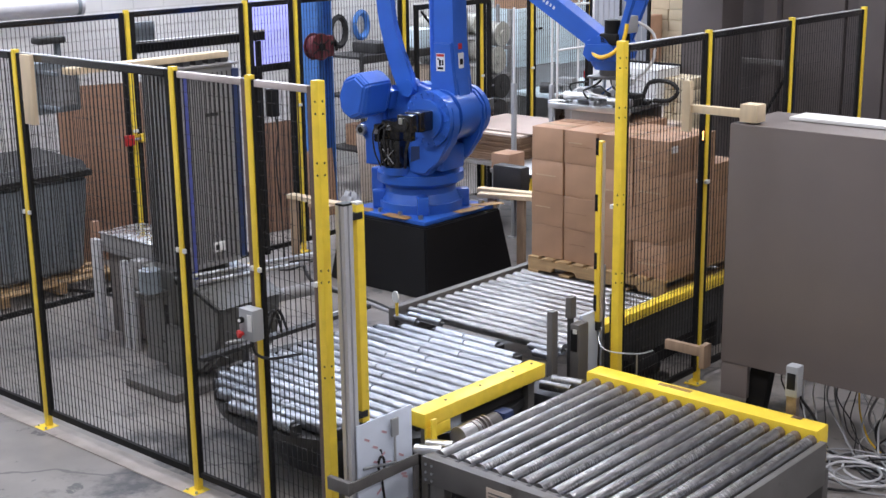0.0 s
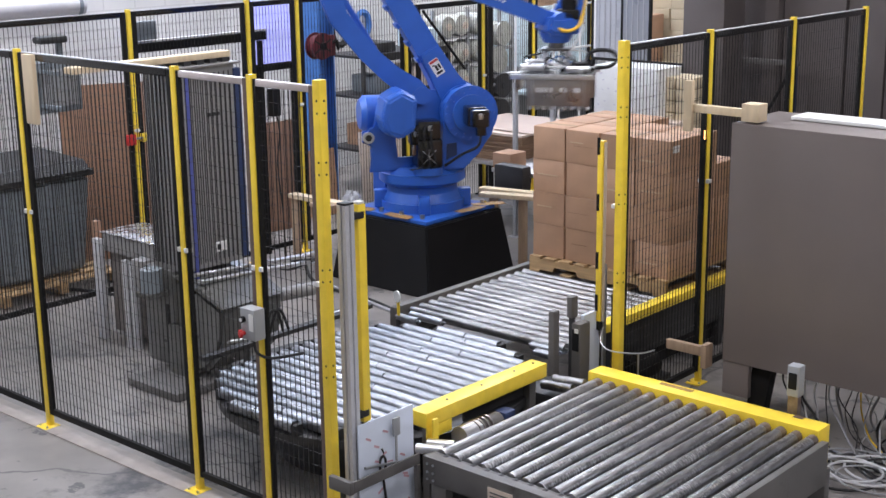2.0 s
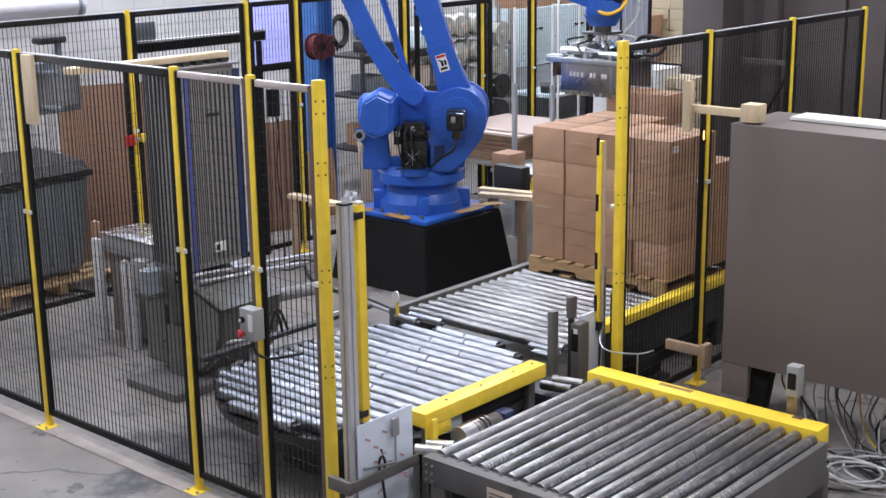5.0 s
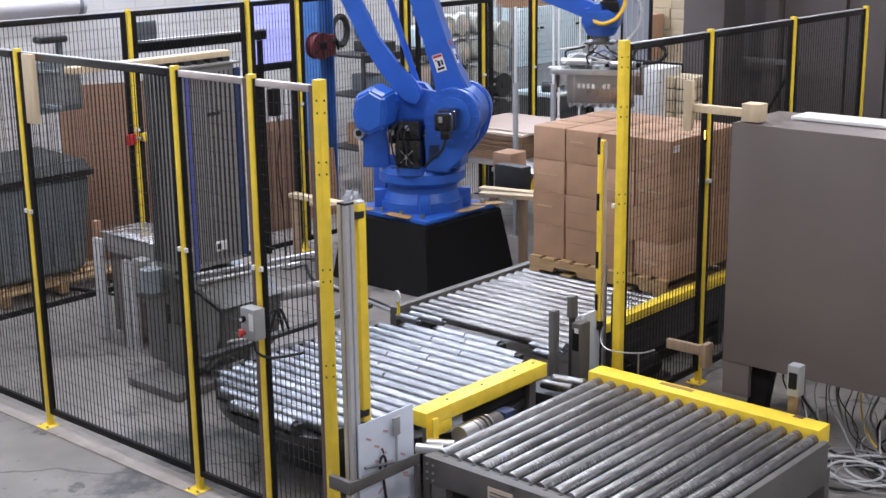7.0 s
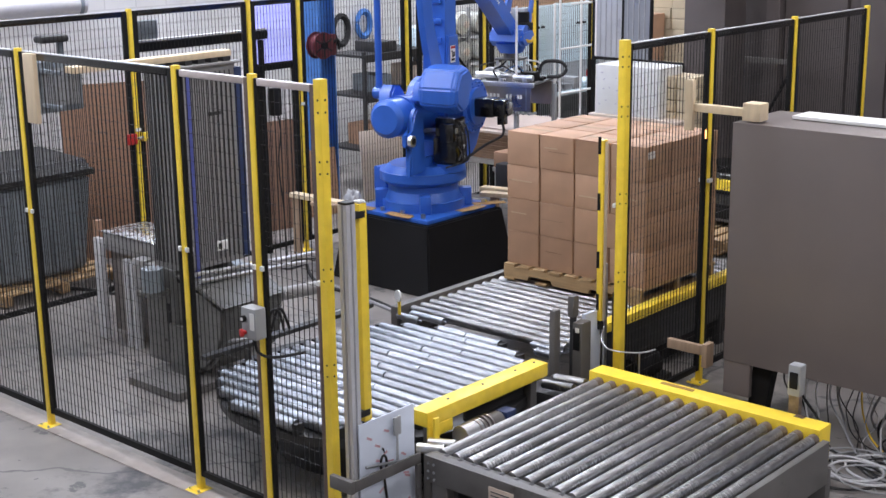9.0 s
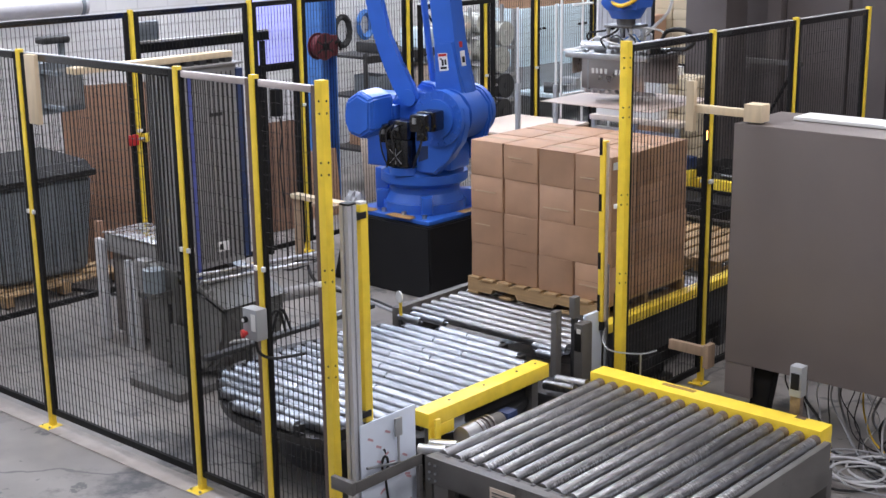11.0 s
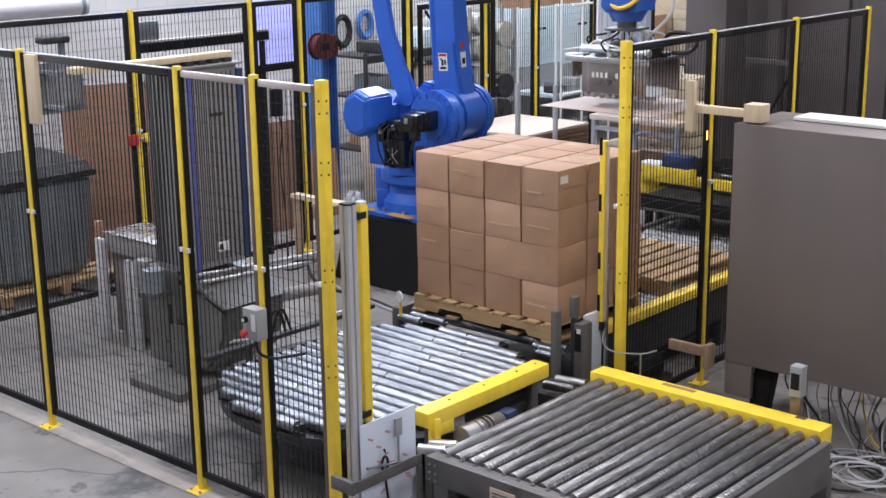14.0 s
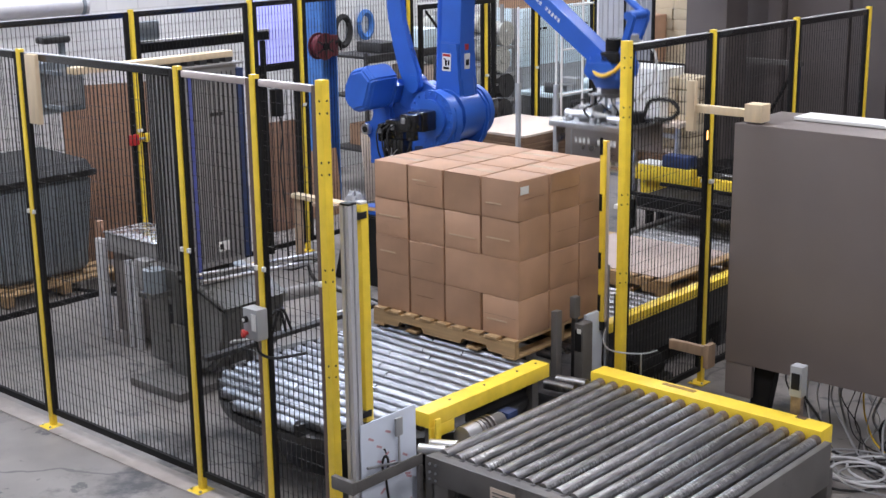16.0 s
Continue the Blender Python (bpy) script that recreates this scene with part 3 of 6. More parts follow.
def build_turret():
    """Slewing table with two cheeks, the hub with its motors, the balancer and the rod bracket."""
    bm = rod(B(), (0, 0, .90), (0, 0, .975), .385, 48)
    rod(bm, (0, 0, .975), (0, 0, 1.03), .36, 48, .30)
    rod(bm, (0, 0, .86), (0, 0, .9), .33, 48, .385)
    turret.data = finish("turret", bm, BLUE)
    cheek = [(.11, 1.0), (.30, 1.0), (.44, 1.14), (.56, 1.30), (.60, 1.44), (.59, 1.58), (.5, 1.69), (.36, 1.735), (.22, 1.69), (.13, 1.58), (.12, 1.44), (.11, 1.28)]
    part("cheek", prism(B(), cheek, -.31, -.19, .02), BLUE, turret, "blue cast side cheek")
    part("cheek", prism(B(), cheek, .125, .186, .02), BLUE, turret, "blue cast side cheek")
    # flat navy patch paints the shade of a pocket; nothing is cut
    part("cast_pocket", prism(B(), [(.14, 1.10), (.24, 1.14), (.24, 1.25), (.15, 1.24)], -.313, -.30), NAVY, turret, "navy patch painted as the shade of a casting pocket")
    part("core_block", bx(B(), -.06, .40, -.19, .125, 1.02, 1.24, .03), BLUE, turret)
    bm = rod(B(), (R0, -.345, ZS), (R0, -.30, ZS), .24, 40)
    rod(bm, (R0, -.375, ZS), (R0, -.345, ZS), .165, 40)
    bolt_ring(bm, (R0, -.345, ZS), -1, .215, 20, .011, .014)
    bolt_ring(bm, (R0, -.345, ZS), -1, .183, 10, .009, .012)
    part("shoulder_hub", bm, BLUE, turret, "blue flanged hub with a ring of bolts")
    bm = bx(B(), R0 - .085, R0 + .085, -.56, -.37, ZS - .085, ZS + .085, .024)
    bx(bm, R0 - .075, R0 + .075, -.67, -.55, ZS - .075, ZS + .075, .02)
    rod(bm, (R0, -.69, ZS), (R0, -.66, ZS), .06, 20)
    bx(bm, R0 - .03, R0 + .05, -.64, -.57, ZS - .15, ZS - .07, .01)
    part("shoulder_motor", bm, BLACK_GLOSS, turret, "black servo motor")
    bm = rod(B(), (R0, .246, ZS), (R0, .32, ZS), .11, 24)
    bx(bm, R0 - .08, R0 + .08, .315, .52, ZS - .08, ZS + .08, .022)
    part("arm_motor", bm, BLACK_GLOSS, turret, "black servo motor")
    bm = rod(B(), (.12, .06, 1.47), (-.50, .06, 1.48), .165, 36)
    rod(bm, (-.50, .06, 1.48), (-.545, .06, 1.48), .165, 36, .125)
    rod(bm, (-.30, .06, 1.477), (-.26, .06, 1.477), .178, 36)
    part("balancer", bm, BLUE, turret, "blue round balancer housing")
    prong = [(-.50, 1.0), (-.24, 1.0), (-.27, 1.30), (-.28, 1.50), (-.33, 1.565), (-.39, 1.565), (-.44, 1.50), (-.45, 1.38), (-.56, 1.36), (-.56, 1.26), (-.47, 1.24)]
    part("balancer_bracket", prism(B(), prong, -.17, -.11, .015), BLUE, turret, "blue upright bracket of the balancer")
    part("bracket_rib", bx(B(), -.27, -.10, -.16, -.12, 1.0, 1.12, .015), BLUE, turret)
    bm = rod(B(), (-.515, -.17, 1.31), (-.515, -.205, 1.31), .05, 20)
    part("balancer_pin", bm, ALU, turret, "bright pin in the bracket")
    part("pin_bore", rod(B(), (-.515, -.204, 1.31), (-.515, -.21, 1.31), .028, 16), RUBBER, turret)
    part("rod_bracket", prism(B(), [(-.22, 1.48), (.10, 1.44), (.10, 1.56), (-.02, 1.70), (-.14, 1.72), (-.20, 1.66)], .187, .325, .02), BLUE, turret, "blue fork that holds the levelling rod")
    part("rod_pin", rod(B(), (-.115, .32, 1.64), (-.115, .41, 1.64), .05, 20), BLUE, turret)
    sx, sy = -.02, -.29
    bm = rod(B(), (sx, sy, .985), (sx, sy, 1.05), .13, 28)
    part("motor_flange", bm, BLUE, turret)
    bm = bx(B(), sx - .115, sx + .115, sy - .115, sy + .115, 1.05, 1.30, .03)
    bx(bm, sx - .105, sx + .105, sy - .1, sy + .1, 1.29, 1.46, .03)
    bx(bm, sx - .17, sx - .10, sy - .12, sy + .02, 1.26, 1.42, .02)
    part("swivel_motor", bm, BLACK_GLOSS, turret, "black servo motor with cables")
    for k in range(3):
        a = k * .06
        pts = curve_pts([(sx - .1 + a, sy - .11, 1.42), (sx - .13 + a, sy - .17, 1.36), (sx - .11 + a, sy - .18, 1.2), (sx - .08 + a, sy - .15, 1.08), (sx - .16 + a, sy - .04, 1.035)], 5)
        part("cable", tube(B(), pts, .0075, 6), RUBBER, turret, "black motor cable")
    fan = ((-.07, 1.09, .05, 1.21), (.05, 1.09, -.07, 1.21), (-.01, 1.08, -.01, 1.22))
    for x0, z0, x1, z1 in fan:
        part("fan_guard", rod(B(), (sx + x0, sy - .121, z0), (sx + x1, sy - .119, z1), .0035, 8), STEEL, turret, "bare wire of the motor's fan guard")
    # small bright blocks stand for silver glints on the motor connectors
    for x, y, z in ((-.13, -.125, 1.36), (.0, -.105, 1.40)):
        part("connector", bx(B(), sx + x - .017, sx + x + .017, sy + y - .016, sy + y, z - .022, z + .022, .005), ALU, turret, "bright block for the glint on a cable connector")
    part("connector", bx(B(), R0 - .03, R0 + .005, -.70, -.672, ZS + .0, ZS + .05, .005), ALU, turret, "bright block for the glint on a cable connector")
    part("motor_lead", tube(B(), curve_pts([(R0 + .01, -.61, ZS - .14), (R0 - .02, -.62, ZS - .24), (R0 - .12, -.50, ZS - .32), (.12, -.36, 1.06)], 6), .012, 8), RUBBER, turret, "black motor cable")


build_turret()


def lower_arm_mesh():
    """Arm from its shoulder at the origin up its own z: a round foot, a tapering shank with edge ribs."""
    bm = rod(B(), (0, -.15, 0), (0, .12, 0), .225, 40)
    rod(bm, (0, .19, 0), (0, .245, 0), .235, 40)
    prism(bm, [(-.15, -.05), (.15, -.05), (.12, .34), (-.12, .34)], .07, .13, .02)
    prism(bm, [(-.17, .02), (.17, .02), (.12, .32), (.102, .6), (.096, L1 - .12), (.07, L1 + .1), (-.07, L1 + .1), (-.096, L1 - .12), (-.102, .6), (-.12, .32)], -.10, .095, .025)
    for y in (-.128, .092):
        prism(bm, [(-.165, .0), (.165, .0), (.112, .34), (.092, .62), (-.092, .62), (-.112, .34)], y, y + .03, .01)
    for z in (.55, .72, .9, 1.08, 1.26):
        bx(bm, -.125, -.09, -.07, .07, z, z + .05, .012)
    return bm


lower_arm = part("lower_arm", lower_arm_mesh(), BLUE, robot)
part("warning_label", bx(B(), -.06, .03, -.1318, -.1285, .38, .53), PAPER, lower_arm, "white warning label with red and black marks")
part("warning_label", bx(B(), .108, .1155, -.045, .025, .40, .53), PAPER, lower_arm, "small white warning label")
# shade of the foot's hollow, painted as a navy patch on the rib
part("side_pocket", prism(B(), [(.05, .02), (.12, .0), (.10, .14), (.06, .17)], -.1305, -.1275), NAVY, lower_arm, "navy patch painted as a hollow's shade on the arm's foot")
for x, z, w, h in ((-.045, .395, .06, .02), (-.03, .425, .022, .05), (.0, .43, .018, .045), (-.045, .475, .02, .012)):
    part("label_mark", bx(B(), x, x + w, -.1335, -.132, z, z + h), BLACK, lower_arm)
part("label_mark", bx(B(), -.055, .025, -.1335, -.132, .503, .524), RED, lower_arm)
part("label_mark", bx(B(), .1156, .117, -.03, .012, .43, .48), BLACK, lower_arm)
part("label_mark", bx(B(), .1, .1065, -.035, .015, .56, .61), RED, lower_arm)
part("rear_label", bx(B(), -.1285, -.1255, -.03, .03, .56, .595), PAPER, lower_arm, "small white label")


def upper_arm_mesh():
    """Arm from its elbow at the origin along its own x; the tail reaches back."""
    out = [(-.36, -.1), (-.46, -.09), (-.52, .0), (-.46, .1), (-.1, .16), (.15, .135), (L2 * .5, .085), (L2 - .05, .07), (L2 + .06, .05), (L2 + .06, -.05), (L2 - .05, -.07), (L2 * .5, -.075), (.15, -.135), (-.1, -.14)]
    return prism(B(), out, -.078, .085, .025)


upper_arm = part("upper_arm", upper_arm_mesh(), BLUE, robot)
bm = B()
for k in range(14):
    if k != 8:
        bx(bm, .80 + k * .036, .818 + k * .036, -.0815, -.0785, -.002 - (k % 3) * .003, .022)
part("side_mark", bm, PAPER, upper_arm, "pale lettering bars on the arm's side")["kind"] = "stuff"
levelling_rod = part("levelling_rod", tube(B(), [(0, .12, 0), (L2, .12, 0)], .028, 12), BLUE, robot)

part("rod_end", rod(B(), (0, .085, 0), (0, .16, 0), .06, 20), BLUE, levelling_rod)
strut = part("levelling_strut", tube(rod(B(), (0, -.035, 0), (0, .035, 0), .055, 20), [(0, 0, .03), (0, 0, L1)], .03, 12), BLUE, robot, "slim blue levelling rod beside the arm")
elbow_plate = part("elbow_plate", prism(B(), [(-.52, .12), (-.47, .20), (.18, .46), (.28, .42), (.07, -.06), (-.06, -.07)], .25, .30, .012), BLUE, robot, "blue three-cornered elbow plate")
link = part("parallel_link", B(), BLUE, robot)
crank = part("crank", B(), BLUE, robot)
wrist = part("wrist", B(), BLUE, robot)


def build_links():
    left = [(-.09, -.04), (-.15, .10), (-.22, .30), (-.285, .55), (-.345, .95), (-.30, L1 - .35), (-.09, L1 + .04)]
    right = [(.07, L1 + .06), (.02, L1 - .20), (-.13, L1 - .42), (-.19, .95), (-.125, .55), (-.05, .30), (.06, .12), (.085, -.02), (.0, -.08)]
    link.data = finish("parallel_link", prism(B(), left + right, -.178, -.118, .012), BLUE)
    bm = prism(B(), [(.10, -.16), (.14, .0), (.10, .16), (-.28, .17), (-.46, .19), (-.52, .10), (-.62, .08), (-.62, -.12), (-.40, -.13)], -.114, -.05, .02)
    rod(bm, (-.40, -.185, .13), (-.40, -.05, .13), .075, 24)
    bx(bm, -.66, -.53, -.20, -.06, -.11, .06, .02)
    crank.data = finish("crank", bm, BLUE)
    bm = B()
    side = [(-.53, .16), (-.67, .225), (-.80, .14), (-.83, -.03), (-.78, -.16), (-.65, -.20), (-.53, -.12)]
    for y, k in ((-.57, .84), (-.525, 1.0), (-.235, 1.0), (-.188, .84)):
        for x, z in side:
            bm.verts.new((-.67 + (x + .67) * k, y, z * k))
    bmesh.ops.convex_hull(bm, input=bm.verts)
    bmesh.ops.dissolve_limit(bm, angle_limit=.05, verts=bm.verts, edges=bm.edges)
    bmesh.ops.bevel(bm, geom=list(bm.edges), offset=.016, segments=2, affect="EDGES")
    head = part("counterweight", bm, BLUE, crank, "blue faceted counterweight head")
    for f in head.data.polygons:
        f.use_smooth = False
    bm = rod(B(), (0, -.17, 0), (0, .17, 0), .10, 28)
    prism(bm, [(-.15, -.05), (-.12, .06), (.12, .07), (.17, .0), (.15, -.09), (-.10, -.10)], -.185, .185, .03)
    rod(bm, (0, 0, -DROP), (0, 0, -.08), .115, 32, .165)
    prism(bm, [(-.05, -.02), (.1, -.06), (.27, .36), (.25, .44), (.19, .44), (.15, .36)], .10, .13, .01)
    prism(bm, [(.08, -.08), (.14, -.10), (.29, .40), (.23, .42)], -.13, -.10, .01)
    rod(bm, (.22, -.13, .40), (.22, .15, .40), .035, 16)
    wrist.data = finish("wrist", bm, BLUE)
    part("wrist_motor", bx(rod(B(), (.08, -.09, .10), (.08, -.09, .22), .065, 16), .0, .16, -.17, .05, .03, .12, .02), BLACK, wrist, "black servo motor")
    part("hose", tube(B(), curve_pts([(-.1, -.15, .0), (.02, -.19, -.06), (.14, -.18, -.02), (.2, -.13, .08), (.22, -.12, .2)], 5), .016, 8), YELLOW_HOSE, wrist, "yellow air hose")
    part("hose", tube(B(), curve_pts([(.18, .1, .2), (.3, .16, .1), (.3, .16, -.1), (.18, .12, -.25), (.05, .1, -.36)], 5), .012, 8), PAPER, wrist, "white air hose")
    part("valve_box", bx(B(), .12, .22, -.09, .06, .12, .25, .01), GREY_BOX, wrist)


build_links()
gripper = part("gripper", B(), ALU, robot, "aluminium case gripper with forked tines")


GP = -.27


def build_gripper():
    bm = bx(B(), -.40, .40, -.28, .28, GP - .02, GP, .004)
    rod(bm, (0, 0, -.05), (0, 0, 0), .085, 28)
    bx(bm, -.15, .15, -.13, .13, -.07, -.05, .004)
    gripper.data = finish("gripper", bm, GRIP_GREY)
    for sx in (-1, 1):
        for sy in (-1, 1):
            part("spacer", rod(B(), (sx * .12, sy * .1, GP), (sx * .12, sy * .1, -.07), .017, 12), ALU, gripper)
    for sy in (-1, 1):
        part("edge_bar", bx(B(), -.44, .44, sy * .2975 - .0125, sy * .2975 + .0125, GP - .03, GP + .015, .004), ALU, gripper)
    part("air_cylinder", rod(rod(B(), (-.36, -.16, GP + .06), (-.06, -.16, GP + .06), .032, 16), (-.06, -.16, GP + .06), (.1, -.16, GP + .06), .012, 10), ALU, gripper)
    part("air_cylinder", rod(rod(B(), (-.36, .16, GP + .06), (-.06, .16, GP + .06), .032, 16), (-.06, .16, GP + .06), (.1, .16, GP + .06), .012, 10), ALU, gripper)
    part("air_cylinder", rod(B(), (.14, -.2, GP + .05), (.38, -.2, GP + .05), .03, 16), ALU, gripper)
    part("valve_block", bx(B(), -.30, -.12, -.07, .08, GP, GP + .11, .008), GREY_BOX, gripper)
    part("valve_block", bx(B(), .16, .34, -.08, .06, GP, GP + .09, .008), BLACK, gripper)
    for k, (x, y, top) in enumerate(((-.3, -.1, .14), (-.2, .12, .17), (.2, -.14, .12), (.28, .1, .16), (-.08, -.2, .12), (.05, .2, .15))):
        pts = curve_pts([(x, y, GP + .05), (x * 1.1, y * 1.3, GP + top), (x * .6, y * .8, GP + top + .03), (x * .3, y * .4, -.08)], 5)
        part("hose", tube(B(), pts, .009, 6), PAPER if k % 2 else RUBBER, gripper, "thin air hose")
    for k in range(10):
        x, y = -.34 + .075 * k, (-.22, .05, .2, -.12)[k % 4]
        bm = bx(B(), x, x + .05, y - .02, y + .03, GP, GP + .03 + .012 * (k % 3), .005)
        rod(bm, (x + .01, y + .05, GP + .02), (x + .06, y + .05, GP + .02), .014, 10)
        part("valve_fitting", bm, (ALU, BLACK, STEEL, GREY_BOX)[k % 4], gripper, "small air fitting")
    for k in range(4):
        y = -.2 + .13 * k
        part("hose", tube(B(), curve_pts([(-.33 + .1 * k, y, GP + .05), (-.2 + .1 * k, y + .05, GP + .13), (.0 + .06 * k, y - .04, GP + .10), (.2, y * .6, GP + .05)], 5), .007, 6), (PAPER, RUBBER, BLUE_PALE, CABLE_GREY)[k], gripper, "thin air hose")
    part("corner_tab", bx(B(), -.475, -.36, -.27, -.17, GP + .016, GP + .024, .002), PAPER, gripper, "white corner tab")
    part("cable_loop", tube(B(), curve_pts([(.3, .1, GP + .05), (.36, .12, GP + .17), (.55, .14, GP + .18), (.63, .15, GP + .11), (.55, .14, GP + .04), (.4, .12, GP + .03)], 6), .018, 8), RUBBER, gripper, "black cable loop")
    for sy in (-1, 1):
        bm = bx(B(), -.28, .39, sy * .27 - .004, sy * .27 + .004, GP - .265, GP - .03, .002)
        sp = part("side_plate", bm, PLATE, gripper, "bare steel side plate with slots")
        for x in (-.17, -.125, -.08, -.03, .08, .125, .22, .255):
            part("slot", bx(B(), x, x + .024, sy * .275 - .002, sy * .275 + .002, GP - .145, GP - .105), PAPER, sp, "pale slot")
        for x in (-.22, .32):
            part("stiffener", bx(B(), x, x + .02, sy * .275 - .001, sy * .275 + .008, GP - .26, GP - .04, .002), STEEL, sp)
    part("end_plate", bx(B(), -.40, -.394, -.26, .26, GP - .16, GP - .03, .002), PLATE, gripper)
    tine = finish("tine", tube(B(), [(0, -.26, GP - .22), (0, -.262, GP - .27), (0, -.24, GP - .295), (0, -.06, GP - .31)], .0145, 8), ALU)
    for i in range(9):
        part("tine", tine, None, gripper).location = (-.25 + i * .075, 0, 0)
    squeeze = Matrix.Diagonal((.84, 1, 1, 1))
    seen = set()
    for ob in (gripper, *gripper.children_recursive):
        if ob.name.split(".")[0] == "tine":
            ob.location.x *= .84
        elif ob.data.name not in seen:
            seen.add(ob.data.name)
            ob.data.transform(squeeze)


build_gripper()

# t, yaw, reach, flange height, gripper turn
ARM = [
    (0, 4, 1.911, 1.984, 4), (0.7, 4, 1.911, 1.984, 4), (1, 4, 1.878, 2.115, 4), (1.2, 4, 1.894, 2.249, 6),
    (1.5, 5, 1.933, 2.293, 12), (1.6, 12, 1.757, 2.286, 20), (1.8, 32, 1.450, 2.185, 28), (2, 56, 1.254, 2.048, 30),
    (2.2, 74, 1.053, 1.946, 20), (2.4, 80, 1.037, 1.867, 10), (2.6, 79, 1.174, 1.722, 4), (2.8, 78, 1.254, 1.597, 0),
    (3, 77, 1.360, 1.478, 0), (3.2, 75, 1.459, 1.409, 0), (3.5, 75, 1.483, 1.405, 0), (3.7, 74, 1.473, 1.493, 0),
    (3.8, 72, 1.434, 1.591, 0), (4, 68, 1.384, 1.777, 0), (4.2, 62, 1.330, 1.866, 0), (5.2, 30, 1.699, 2.274, 0),
    (6, 9, 2.107, 2.297, 0), (6.3, 7, 2.147, 2.122, 2), (6.5, 11, 2.006, 2.253, 8), (6.7, 16, 1.877, 2.249, 15),
    (6.9, 23, 1.689, 2.204, 22), (7.1, 33, 1.487, 2.148, 30), (7.3, 46, 1.471, 2.146, 38), (7.5, 60, 1.504, 2.213, 38),
    (7.7, 83, 1.690, 2.280, 32), (7.9, 96, 1.860, 2.168, 28), (8.1, 101, 1.960, 2.042, 26), (8.5, 103, 1.900, 1.907, 20),
    (9, 103, 1.810, 1.816, 15), (9.2, 103, 1.790, 1.811, 12), (10.2, 60, 1.352, 2.218, 5), (11, 10, 1.915, 2.363, 4),
    (11.3, 5, 2.018, 2.365, 4), (12.5, 5, 2.011, 2.356, 4), (14.6, 5, 2.008, 2.357, 4), (14.8, 3, 2.091, 2.293, 4),
    (15, -5, 2.247, 1.773, 2), (15.2, -10, 2.398, 1.364, 0), (15.4, -10, 2.387, 1.337, 0), (15.6, -9, 2.323, 1.392, 0),
    (15.8, -5, 2.156, 1.634, 0), (16, 3, 1.905, 1.843, 2)
]


def arm_poses(yaw, r, zf):
    """Poses of the robot's moving parts, in its space, for a swivel angle, a reach and a flange height."""
    turn = pose(0, 0, 0, 0, 0, yaw)
    wz = zf + DROP
    dr, dz = r - R0, wz - ZS
    d = min(math.hypot(dr, dz), L1 + L2 - .01)
    base_ang = math.atan2(dz, dr)
    inner = math.acos(max(-1, min(1, (L1 ** 2 + d ** 2 - L2 ** 2) / (2 * L1 * d))))
    a1 = base_ang + inner
    ex, ez = R0 + L1 * math.cos(a1), ZS + L1 * math.sin(a1)
    a2 = math.atan2(wz - ez, r - ex)
    lean = pose(0, 0, 0, 0, 90 - math.degrees(a1), 0)
    dip = pose(0, 0, 0, 0, -math.degrees(a2), 0)
    sh = Matrix.Translation((R0, 0, ZS))
    cr = Vector((R0 - CRANK * math.cos(a2), 0, ZS - CRANK * math.sin(a2)))
    return {"turret": turn, "lower": turn @ sh @ lean, "upper": turn @ Matrix.Translation((ex, 0, ez)) @ dip,
            "crank": turn @ sh @ pose(0, 0, 0, 0, -math.degrees(a2) - BEND, 0), "link": turn @ Matrix.Translation(cr) @ lean, "wrist": turn @ Matrix.Translation((r, 0, wz)), "rod": turn @ Matrix.Translation((ex + .22, 0, ez + .40)) @ dip,
            "strut": turn @ Matrix.Translation((-.115, .365, 1.64)) @ lean, "elbow": turn @ Matrix.Translation((ex, 0, ez))}

# ---- pallets and boxes ----
LX0 = -6.22


def pallet(name, label):
    ob = empty(name)
    tagged(ob, label, "pallet", "wooden pallets")
    w, d = 1.235, 1.0
    for i in range(3):
        y = (0.0, d / 2 - .02, d - .04)[i]
        out = [(0, .018), (.22, .018), (.24, .055), (.44, .055), (.46, .018), (.78, .018), (.80, .055), (1.0, .055), (1.02, .018), (w, .018), (w, .105), (0, .105)]
        part("stringer", prism(B(), out, y, y + .04), WOOD, ob)
    board = finish("deck_board", bx(B(), 0, .1, -.005, d + .005, .106, .124, .003), WOOD)
    for i in range(9):
        b = part("deck_board", board, None, ob)
        b.matrix_basis = pose(i * (w - .1) / 8 + random.uniform(-.004, .004), random.uniform(-.006, .006), 0)
    low = finish("bottom_board", bx(B(), 0, .1, -.005, d + .005, 0, .017, .002), WOOD)
    for x in (0, .30, w - .40, w - .1):
        part("bottom_board", low, None, ob).location = (x, 0, 0)
    return ob


load_pallet = pallet("pallet", "worn pine pallet under a full load of boxes")
next_pallet = pallet("pallet", "empty worn pine pallet waiting on the roller conveyor")
sheet = tagged(part("slip_sheet", bx(B(), -.50, .55, -.46, .46, -.003, .003), GREY_SHEET), "flat pinkish brown cardboard slip sheet for the next pallet", "cardboard sheet")


